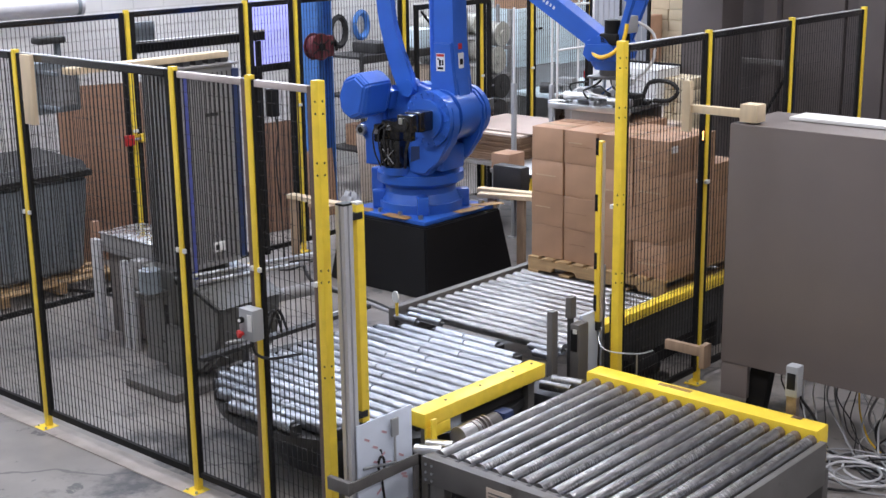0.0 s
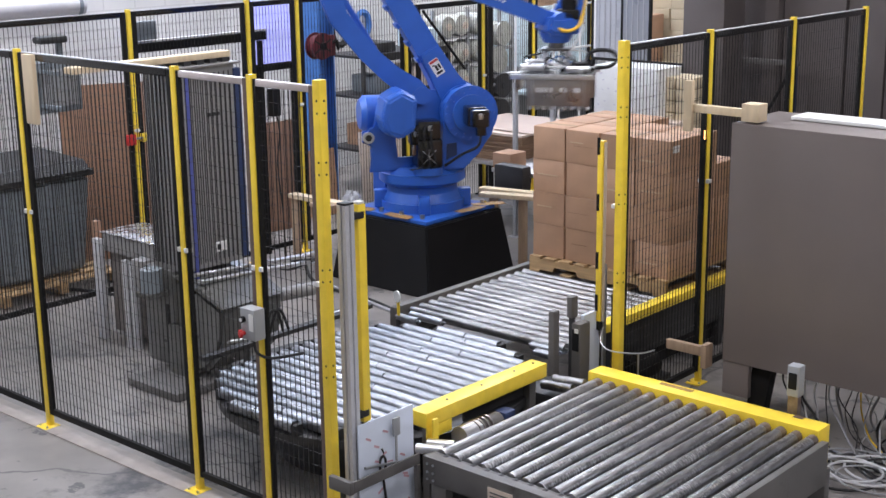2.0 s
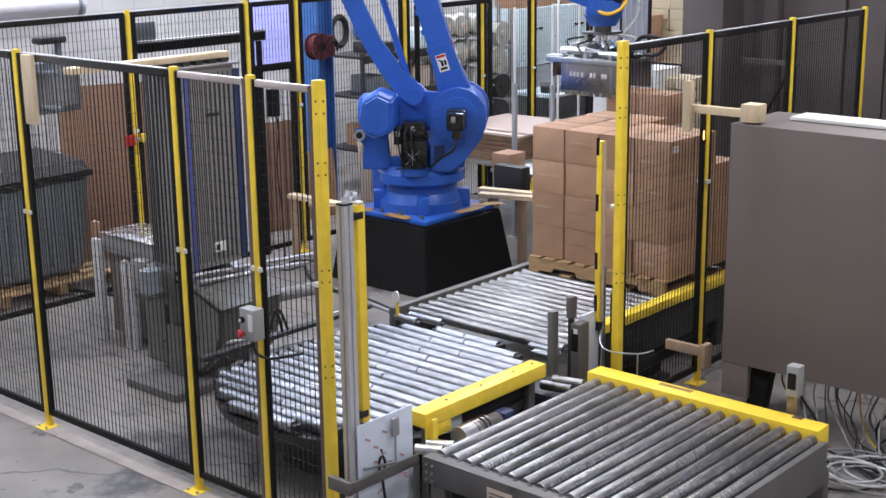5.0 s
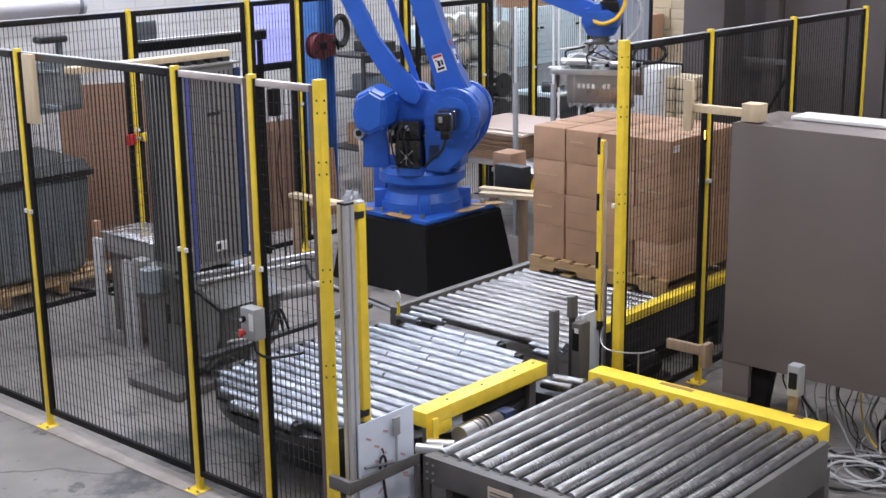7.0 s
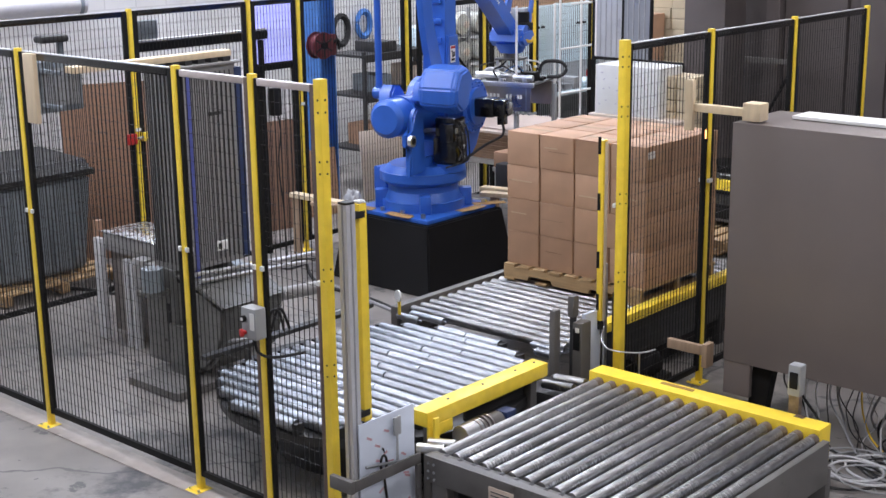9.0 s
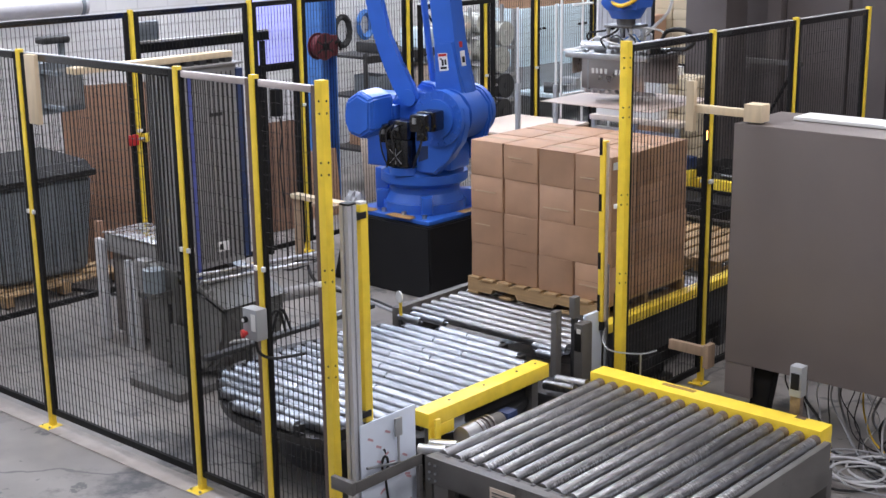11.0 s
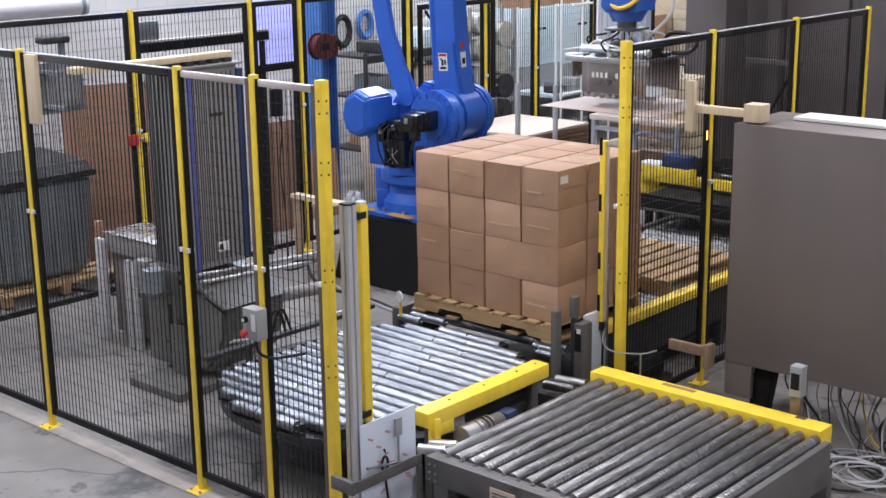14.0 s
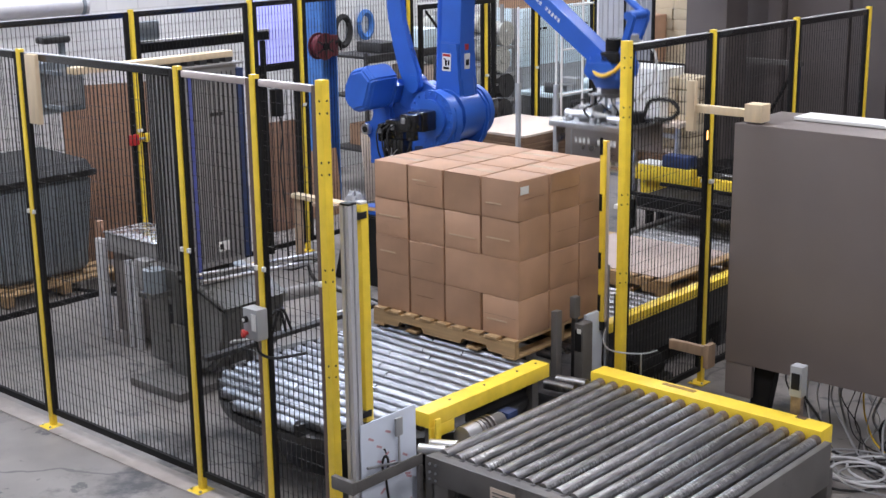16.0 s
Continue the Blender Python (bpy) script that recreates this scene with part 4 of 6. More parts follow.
def carton(w, d, h, top_tape=True, side_tape=False, label=False):
    """A closed carton with its flap seam and tape, base corner at the origin."""
    g = random.uniform(.005, .010)
    bm = bx(B(), g, w - g, .006, d - .006, .0005, h - .0005, .005)
    for v in bm.verts:
        if v.co.z > h / 2:
            v.co += Vector((random.uniform(-.003, .003), random.uniform(-.003, .003), 0))
    bmesh.ops.rotate(bm, verts=bm.verts, cent=(w / 2, d / 2, 0), matrix=Matrix.Rotation(radians(random.uniform(-.55, .55)), 3, "Z"))
    ob = new("cardboard_box", finish("carton", bm, CARD))
    tagged(ob, "plain brown corrugated cardboard box, taped shut", "cardboard box", "boxes on the pallet load")
    if top_tape:
        part("flap_seam", bx(B(), .01, w - .01, d / 2 - .002, d / 2 + .002, h - .003, h - .0005), CARD_DARK, ob, "dark flap seam")
        part("tape", bx(B(), .01, w - .01, d / 2 - .025, d / 2 + .025, h - .002, h + .0004), TAPE, ob, "clear packing tape")
    if side_tape:
        z = h * random.uniform(.35, .65)
        part("tape", bx(B(), w * .15, w * random.uniform(.5, .9), .002, .0048, z, z + .010), TAPE, ob, "glossy strip of clear tape")
    for face in range(2):
        if random.random() < .34:
            z = h * random.uniform(.45, .6)
            a = random.uniform(.01, .12)
            if face == 0:
                part("crease", bx(B(), a, w * random.uniform(.6, .97), .0045, .0062, z, z + .002), CARD_DARK, ob, "faint crease in the cardboard")
            else:
                part("crease", bx(B(), w - .0062, w - .0045, a, d - a, z, z + .002), CARD_DARK, ob, "faint crease in the cardboard")
    if label:
        part("label", bx(B(), w - .0048, w - .001, .02, .10, h - .085, h - .035), PAPER, ob, "small white label")
    return ob


# pieces that ride on the load: object and its place on the pallet
LOAD = [(load_pallet, 0, 0, 0)]
LOAD_Y = [(0, 8.03), (7.4, 8.03), (7.9, 7.96), (9.0, 7.70), (12.5, 6.97), (14.5, 6.55), (15.7, 6.28), (16.0, 6.26)]
LATE = []
BH = .2535
for k in range(4):
    for j in range(3):
        i = 0
        while i < 4:
            wide = k == 1 and j == 0 and i == 2
            n = 2 if wide else 1
            ob = carton(.3115 * n, .318, .2535, k == 3 and (i + j) % 2 == 0, j == 0 and (k, i) in ((3, 1), (2, 3), (2, 0), (2, 2), (1, 0), (3, 3), (0, 3)), k == 3 and j == 0 and i == 3)
            spot = (i * .3115 - .002 + random.uniform(-.0015, .0015), .03 + j * .32 + random.uniform(-.003, .003), .125 + k * BH)
            if k == 3 and j == 2 and i >= 2:
                LATE.append((ob, *spot))
            else:
                LOAD.append((ob, *spot))
            i += n
# ---- stretch wrapper mast and its stand ----
def wrapper_mast():
    ob = empty("stretch_wrapper", (-7.45, 5.75, 0))
    tagged(ob, "grey stretch wrapper mast with ribbed panels and a blue edge strip", "wrapping machine")
    part("mast", bx(B(), -.16, .18, -.24, .28, .80, 2.20, .006), MAST, ob)
    for y in (-.12, .22):
        part("cap_bracket", bx(B(), -.12, -.09, y, y + .03, 2.20, 2.245), DARK_FRAME, ob)
    part("top_timber", bx(B(), .04, .14, -.98, .29, 2.246, 2.288, .004), LUMBER, ob, "long pale timber across the mast top")
    part("timber_shelf", bx(B(), .0, .20, -.40, .33, 2.20, 2.216, .003), MAST, ob, "grey shelf plate under the timber")
    for k in range(6):
        part("spacer", bx(B(), .06, .15, -.34 + k * .11, -.28 + k * .11, 2.217, 2.2455), DARK_FRAME, ob)
    for k, (y, w) in enumerate(((.02, .02), (.045, .016), (.067, .02), (.092, .014), (.112, .022))):
        part("mark", bx(B(), .1765, .186, y, y + w, 1.86, 1.885), DARK_FRAME, ob, "dark bar of worn lettering")
    rib = finish("rib", bx(B(), 0, .006, -.0032, .0032, .84, 2.16), DARK_FRAME)
    for i in range(9):
        part("rib", rib, None, ob).location = (.178, -.10 + i * .041, 0)
    rib2 = finish("rib", bx(B(), -.006, .006, -.008, 0, .84, 2.16), DARK_FRAME)
    for i in range(8):
        part("rib", rib2, None, ob).location = (-.14 + i * .042, -.238, 0)
    part("edge_strip", bx(B(), .17, .186, -.155, -.122, .5, 2.18, .002), STRIP_BLUE, ob, "blue edge strip")
    part("side_strip", bx(B(), .12, .188, .27, .33, .82, 2.17, .002), NAVY, ob, "dark blue side strip")
    part("outlet", bx(B(), .18, .19, .03, .13, .9, .97, .002), PAPER, ob, "small white outlet plate")
    part("outlet", bx(B(), .19, .194, .045, .075, .915, .955), RUBBER, ob)
    # film carriage and lower body
    part("lower_body", bx(B(), -.28, .06, -.26, .2, .09, .80, .02), CARRIAGE, ob, "dark grey lower body")
    body = [(-.06, .10), (.16, .06), (.34, .12), (.47, .24), (.54, .40), (.55, .60), (.30, .70), (-.05, .76)]
    part("film_carriage", prism(B(), body, -.24, .32, .03), CARRIAGE, ob, "glossy dark film carriage")
    part("carriage_lip", prism(B(), [(.55, .60), (.30, .70), (-.04, .765), (-.04, .785), (.31, .72), (.57, .615)], -.245, .325, .006), CARRIAGE, ob, "dark folded lip")
    part("carriage_slot", bx(B(), -.03, .0, -.268, -.262, .18, .55, .002), RUBBER, ob, "dark slot")
    part("motor", rod(B(), (-.05, -.36, .66), (-.05, -.36, .82), .075, 24), BIN, ob, "grey round motor")
    part("motor_mount", bx(B(), -.14, .02, -.44, -.25, .62, .66, .006), CARRIAGE, ob)
    part("push_bar", tube(B(), curve_pts([(.5, -.2, .36), (.62, .05, .36), (.66, .4, .37), (.70, .75, .40)], 6), .014, 10), STEEL, ob, "bent bright steel bar")
    part("foot", bx(B(), -.14, .42, -.56, -.12, 0, .06, .01), GREY_FRAME, ob, "grey steel foot plate")
    part("foot_gusset", bx(B(), .02, .20, -.30, -.262, .06, .42, .01), CARRIAGE, ob)
    for z, x in ((.775, .25), (.735, .30)):
        part("guide_rod", rod(B(), (x, -.22, z + .02), (x, 1.0, z - .06), .017, 12), STEEL, ob, "bright steel guide rod")
    part("film_roll", rod(B(), (.3, .5, .5), (.3, .9, .47), .05, 20), MAST, ob, "grey roll")
    for k in range(3):
        part("cable", tube(B(), curve_pts([(.2, .3, .75), (.30, .5 + k * .05, .70), (.28, .66, .66 + k * .03), (.32, .86, .70)], 5), .008, 6), (RUBBER, CABLE_GREY, RUBBER)[k], ob)
    return ob


def clamp_stand():
    ob = empty("machine_stand", (-8.3, 5.95, 0))
    tagged(ob, "grey machine stand with bright steel top and silver legs", "machine stand")
    part("top_plate", bx(B(), -.32, .34, -.20, .2, .845, .853, .002), POLISHED, ob, "bright polished top plate")
    part("top_box", bx(B(), -.31, .33, -.19, .19, .70, .844, .01), MAST, ob, "grey folded top box")
    part("body", bx(B(), -.28, .24, -.15, .16, .06, .699, .01), STAND_GREY, ob)
    for x, y in ((-.35, -.22), (-.30, -.22), (.03, -.23), (.12, -.23)):
        part("leg", bx(B(), x - .022, x + .022, y - .022, y + .022, 0, .69 if x > 0 else .80, .004), PALE_ALU, ob, "silver aluminium profile leg")
    part("bracket", bx(B(), .2, .34, -.3, -.2, .52, .74, .01), MAST, ob)
    part("wood_block", bx(B(), -.42, -.37, -.2, -.15, .0, .92, .004), PINK_PLY, ob, "upright timber block")
    return ob


wrapper_mast()
clamp_stand()


def waste_bin():
    ob = empty("waste_bin", (-10.45, 6.12, .13))
    tagged(ob, "grey plastic waste container with a black lid on a pallet", "waste bin")
    bm = B()
    lo, hi = (.40, .42), (.46, .49)
    v = [bm.verts.new((sx * lo[0], sy * lo[1], .02)) for sx, sy in ((-1, -1), (1, -1), (1, 1), (-1, 1))]
    w = [bm.verts.new((sx * hi[0], sy * hi[1], .86)) for sx, sy in ((-1, -1), (1, -1), (1, 1), (-1, 1))]
    bm.faces.new(v[::-1])
    bm.faces.new(w)
    for i in range(4):
        bm.faces.new((v[i], v[(i + 1) % 4], w[(i + 1) % 4], w[i]))
    bmesh.ops.bevel(bm, geom=list(bm.edges), offset=.03, segments=2, affect="EDGES")
    part("tub", bm, BIN, ob)
    part("rim", bx(B(), -.49, .49, -.52, .52, .86, .92, .02), RUBBER, ob, "black rim")
    part("lid", prism(B(), [(-.5, .92), (.5, .92), (.42, 1.0), (-.3, 1.03)], -.48, .48, .02), RUBBER, ob, "black plastic lid")
    for y in (-.3, -.1, .1, .3):
        part("rib", bx(B(), .41, .455, y - .02, y + .02, .1, .84, .008), BIN, ob)
    bp = empty("pallet", (-10.98, 5.6, 0))
    tagged(bp, "worn pine pallet under the waste container", "pallet", "wooden pallets")
    for y in (0, .55, 1.1):
        part("stringer", bx(B(), 0, 1.1, y, y + .08, .02, .10), WOOD, bp)
    for i in range(7):
        part("deck_board", bx(B(), i * .166, i * .166 + .1, 0, 1.18, .101, .12, .002), WOOD, bp)
    return ob


waste_bin()


def board(name, at, rz, w, h, lean, material, label, cat):
    ob = part(name, bx(B(), 0, w, -.01, .01, 0, h, .003), material)
    ob.matrix_basis = pose(*at, lean, 0, rz)
    return tagged(ob, label, cat)


board("plywood_board", (-10.75, 6.85, .005), 66, 1.15, 1.66, -6, PINK_PLY, "large brown hardboard sheet leaning behind the fence", "board")
board("plywood_board", (-10.25, 8.75, .005), 80, .5, 1.12, -5, PINK_PLY, "brown hardboard sheet standing behind the fence", "board")
board("timber_offcut", (-10.0, 5.35, .005), 80, .12, .62, -8, LUMBER, "timber offcut leaning by the fence", "timber")
board("plywood_board", (-10.4, 9.3, .005), 80, .62, .72, -6, CARD, "flattened cardboard leaning behind the fence", "board")
board("plywood_board", (-10.5, 10.5, .005), 80, .7, .78, -6, PALE_CARD, "pale flattened cardboard leaning behind the fence", "board")

# grey electrical boxes behind the far fence
eb = empty("electrical_box", (-9.9, 6.18, 1.62))
tagged(eb, "grey electrical box bracketed to the back of the fence", "electrical box")
part("body", bx(B(), 0, .2, -.2, .22, 0, .42, .01), BIN, eb)
part("cover", bx(B(), .2, .215, -.16, .18, .05, .36, .006), GREY_BOX, eb)
for z in (.06, .34):
    part("bracket", bx(B(), .215, .486, -.18, -.15, z, z + .03, .003), BIN, eb)
part("conduit", rod(B(), (.1, .1, .42), (.1, .1, .6), .03, 10), BIN, eb)
# dark block for an irregular dark shape above the box, no lamp
part("lamp_head", bx(B(), .02, .16, -.10, .16, .56, .62, .025), DARK_FRAME, eb)
rail = empty("pipe_rail", (-9.62, 6.8, 0))
tagged(rail, "dark steel rail with a pale top edge behind the fence", "rail")
part("beam", bx(B(), 0, .05, 0, 1.55, 2.05, 2.13, .004), BLACK, rail)
part("edge", bx(B(), 0, .05, 0, 1.55, 2.131, 2.15, .002), PAPER, rail)
for y in (0.05, 1.45):
    part("post", bx(B(), 0, .05, y, y + .05, 0, 2.045), BLACK, rail)
part("unit", bx(B(), .05, .12, .05, .26, 2.16, 2.32, .01), BIN, rail)

# violet panel in a black door frame; the pane is given its own glow
scr = empty("display_screen", (-9.62, 8.16, 0))
tagged(scr, "pale violet panel with a glow of its own in a black frame", "screen")
part("pane", bx(B(), 0, .02, .03, .52, 1.82, 2.55), glow("violet_panel", (0.42, 0.46, 0.95), 0.75), scr)
for a, b, c, d in ((0, .03, .0, 2.6), (.52, .57, .0, 2.6), (.03, .52, 1.75, 1.82), (.03, .52, 2.55, 2.6)):
    part("frame", bx(B(), -.01, .03, a, b, c, d, .003), BLACK, scr)

# pale duct along the block wall
duct = empty("wall_duct", (-11.98, 0, 2.30))
tagged(duct, "pale round duct strapped along the block wall", "duct")
part("pipe", rod(B(), (0, 3.5, 0), (0, 7.98, 0), .11, 28), PALE_ALU, duct)
for y in (5.6, 6.9, 7.9):
    part("strap", rod(B(), (0, y, 0), (0, y + .04, 0), .116, 28), BIN, duct)
    part("hanger", bx(B(), -.2, 0, y + .005, y + .035, .10, .13), BIN, duct)

# blue column with hose reel
col = tagged(part("steel_column", bx(bx(bx(B(), -10.62, -10.38, 9.78, 9.80, 0, 7.5), -10.62, -10.38, 9.98, 10.0, 0, 7.5), -10.51, -10.49, 9.8, 9.98, 0, 7.5), BLUE_PALE), "blue painted steel column of the hall", "column", kind="structure")
reel = empty("hose_reel", (-10.30, 9.70, 1.83))
tagged(reel, "dark red hose reel fixed to the blue column", "hose reel")
part("drum", rod(B(), (-.05, 0, 0), (.05, 0, 0), .115, 32), MAROON, reel)
part("flange", rod(rod(B(), (.05, 0, 0), (.062, 0, 0), .14, 32), (-.062, 0, 0), (-.05, 0, 0), .14, 32), MAROON, reel)
part("bracket", bx(B(), -.09, .0, .12, .24, -.12, .1, .006), MAROON, reel)
part("hub", rod(B(), (.062, 0, 0), (.085, 0, 0), .04, 16), BLACK, reel)
for a in range(6):
    part("spoke", bx(B(), .0621, .068, -.008, .008, .04, .13), RUBBER, reel).matrix_basis = pose(0, 0, 0, a * 60, 0, 0)
part("nozzle", tube(B(), curve_pts([(0, .17, .0), (.02, .24, .04), (.02, .26, -.06)], 4), .015, 6), BLACK, reel)


def coil(at, rx, rz, r, material, label):
    bm = B()
    for k in range(5):
        pts = [(0.012 * (k % 3), (rx + .012 * k) * math.cos(a * math.tau / 28), (rz + .012 * k) * math.sin(a * math.tau / 28)) for a in range(29)]
        tube(bm, pts, r, 6)
    ob = part("hose_coil", bm, material)
    ob.location = at
    tagged(ob, label, "hose coil", "coiled hoses")


coil((-12.16, 11.82, 1.73), .10, .15, .016, RUBBER, "black hose coiled on a wall hook")
coil((-12.16, 12.22, 1.78), .09, .13, .018, BLUE_PALE, "blue hose coiled on a wall hook")

# dark steel rack
rack = empty("steel_rack", (-11.1, 10.85, 0))
tagged(rack, "dark steel storage rack with odds and ends", "rack")
for z in (.5, 1.12, 1.58):
    part("shelf", bx(B(), -.3, .3, 0, 1.5, z - .03, z, .004), DARK_FRAME, rack)
    part("shelf_lip", bx(B(), .3, .312, 0, 1.5, z - .08, z + .01, .002), DARK_FRAME, rack)
for x in (-.28, .28):
    for y in (.02, 1.48):
        part("upright", bx(B(), x - .02, x + .02, y - .02, y + .02, 0, 1.62, .003), DARK_FRAME, rack)
for y, z, w, h, m in ((.2, .5, .3, .25, CARD), (.75, .5, .4, .3, GREY_BOX), (.3, 1.12, .25, .2, BIN), (.95, 1.12, .3, .26, PALE_CARD), (1.1, 1.58, .3, .22, PALE_BLUE), (.35, 1.58, .3, .12, DARK_FRAME)):
    ob = part("storage_box", bx(B(), -11.3, -10.9, 10.85 + y, 10.85 + y + w, z + .001, z + h, .01), m)
    tagged(ob, "small storage box on the dark rack", "storage box", "boxes on the rack")

# black bracing frame on the fence above
fr = empty("brace_frame", (-9.3, 10.1, 0))
tagged(fr, "black braced steel frame fixed to the fence", "frame")
part("beam", bx(B(), 0, .04, 0, 1.2, 2.22, 2.27, .003), BLACK, fr)
part("edge", bx(B(), .0, .04, 0, 1.2, 2.272, 2.285), PAPER, fr)
part("brace", rod(B(), (.02, .1, 2.2), (.02, .75, 1.55), .014, 8), BLACK, fr)
part("post", bx(B(), 0, .04, .0, .04, 0, 2.22), BLACK, fr)
part("post", bx(B(), 0, .04, 1.16, 1.2, 0, 2.22), BLACK, fr)

# pale blue cabinets, rolls and a benchful of parts at the far side
for y0, y1, z0, z1 in ((14.42, 15.30, 1.08, 1.86), (15.34, 16.30, 1.04, 1.86)):
    pb = empty("storage_cabinet", (-11.85, y0, 0))
    tagged(pb, "pale blue storage cabinet with dark handles", "cabinet", "pale blue cabinets")
    part("body", bx(B(), 0, .5, 0, y1 - y0, z0, z1, .01), PALE_BLUE, pb)
    part("base", bx(B(), .02, .48, .02, y1 - y0 - .02, 0, z0), GREY_BOX, pb)
    for y in (.42, .56):
        part("handle", bx(B(), .5, .52, (y1 - y0) * y - .05, (y1 - y0) * y + .02, z1 - .3, z1 - .27), BLACK, pb)
for y, w, h in ((14.44, .40, .30), (14.88, .40, .26), (15.5, .5, .22)):
    tagged(part("cardboard_box", bx(B(), -11.78, -11.42, y, y + w, 1.862, 1.862 + h, .01), CARD), "brown carton on top of a pale cabinet", "cardboard box", "cartons on the cabinets")
for y, z, r in ((13.77, 1.60, .16), (13.68, 1.27, .17), (13.77, .92, .16), (13.72, .58, .17)):
    ob = part("film_roll", rod(rod(B(), (-11.34, y, z), (-11.1, y, z), r, 24), (-11.1, y, z), (-11.08, y, z), .05, 12), FILM if z > 1 else DARK_FRAME)
    tagged(ob, "large roll of film on a storage rack", "film roll", "film rolls")
rr = empty("roll_rack", (-11.5, 13.72, 0))
tagged(rr, "grey steel rack that carries film rolls", "rack")
for y in (-.24, .27):
    part("upright", bx(B(), .3, .36, y, y + .04, 0, 1.9), GREY_BOX, rr)
for z in (.36, .72, 1.06, 1.42):
    part("cradle", bx(B(), .3, .36, -.2, .27, z - .03, z + .01), GREY_BOX, rr)
r2 = empty("roll_rack", (-11.5, 12.42, 0))
tagged(r2, "grey steel rack that carries rows of clear film rolls", "rack")
for y in (0, .66, 1.3):
    part("upright", bx(B(), .34, .38, y - .02, y + .02, 0, 1.98), GREY_BOX, r2)
for k in range(4):
    z = .62 + k * .34
    part("cradle", bx(B(), .02, .38, .022, 1.278, z - .03, z), GREY_BOX, r2)
    for j in range(3):
        y = 12.60 + j * .315 + (.02 if j > 1 else 0)
        bm = rod(B(), (-11.42, y, z + .131), (-11.06 + random.uniform(-.04, .03), y, z + .131), .13, 22)
        ob = part("film_roll", bm, FILM)
        tagged(ob, "clear stretch film roll lying on a steel rack", "film roll", "film rolls")
        part("core", rod(B(), (-11.04, y, z + .131), (-11.02, y, z + .131), .045, 14), PALE_CARD, ob, "cardboard core")
bench = empty("work_bench", (-11.1, 14.3, 0))
tagged(bench, "grey work bench crowded with machine parts", "bench")
part("top", bx(B(), -.4, .4, 0, 3.6, .72, .77, .005), PALE_BLUE, bench, "pale bench top")
part("shelf", bx(B(), -.4, .4, 0, 3.6, .3, .34, .005), GREY_BOX, bench)
for y in (.1, 1.8, 3.5):
    part("leg", bx(B(), .3, .36, y - .03, y + .03, 0, .72), GREY_BOX, bench)
for k in range(16):
    y = 14.4 + k * .21
    h = random.uniform(.06, .24)
    m = (DARK_FRAME, STEEL, GREY_BOX, PALE_BLUE, BIN, RED, CARD)[k % 7]
    if k % 3 == 0:
        bm = rod(B(), (-10.95, y, .772 + .07), (-10.75, y + .1, .772 + .07), .07, 14)
    else:
        bm = bx(B(), -11.0, -10.74, y, y + .16, .772, .772 + h, .012)
    tagged(part("machine_part", bm, m), "loose machine part lying on the bench", "machine part", "parts on the bench")

# white pipe guard rail
gr = empty("pipe_guard", (-8.6, 11.6, 0))
tagged(gr, "white tubular guard rail behind the cell", "guard rail")
for y in (0, .38, .9):
    part("post", rod(B(), (0, y, 0), (0, y, 2.3), .013, 10), PAPER, gr)
for z, y in ((1.245, 0), (1.725, -.0), (2.19, .2)):
    part("pipe", rod(B(), (0, y, z), (0, .9, z), .012, 10), PAPER, gr)

# stack of slip sheets on an aluminium table
st = empty("profile_table", (-8.65, 10.95, 0))
tagged(st, "aluminium profile table with tall corner posts", "table")
part("top", bx(B(), -.55, .52, -.62, .62, .68, .72, .004), ALU, st)
for x in (-.5, .48):
    for y in (-.58, .58):
        part("leg", bx(B(), x - .025, x + .025, y - .025, y + .025, 0, .68, .004), ALU, st)
part("cross_bar", bx(B(), -.5, .48, -.6, -.56, .3, .34, .003), ALU, st)
for k in range(12):
    z = .722 + k * .024
    j = random.uniform(-.008, .008)
    tagged(part("cardboard_sheet", bx(B(), -9.14 + j, -8.16 + j, 10.4 - j, 11.5 - j, z, z + .022, .002), PALE_CARD if k == 11 else CARD_DARK), "flat cardboard sheet in a tidy stack", "cardboard sheet", "stacked cardboard sheets")
for x, y, h in ((-8.153, 10.29, 1.548), (-8.057, 10.778, 1.49)):
    ob = empty("profile_post", (x, y, 0))
    tagged(ob, "aluminium profile post with a thin upper rod", "post", "aluminium posts")
    part("profile", bx(B(), -.02, .02, -.02, .02, 0, h, .004), GREY_BOX, ob)
    part("rod", rod(B(), (0, 0, h), (0, 0, 2.28), .012, 8), PAPER, ob)
    part("foot", bx(B(), -.05, .05, -.05, .05, 0, .01), ALU, ob)

# pick-up table of the box infeed with a dark motor cover
pk = empty("infeed_table", (-7.9, 9.9, 0))
tagged(pk, "aluminium box infeed table with a dark drive cover", "table")
part("top", bx(B(), -.2, .45, -.05, .75, .74, .78, .004), ALU, pk)
for x in (-.17, .42):
    for y in (0, .7):
        part("leg", bx(B(), x - .025, x + .025, y - .025, y + .025, 0, .74, .003), ALU, pk)
part("drive_cover", bx(B(), -.05, .30, -.20, -.06, .58, .86, .03), DARK_FRAME, pk, "dark plastic drive cover")
part("box_on_end", bx(B(), -.19, .03, -.04, .2, .781, .93, .005), CARD, pk)

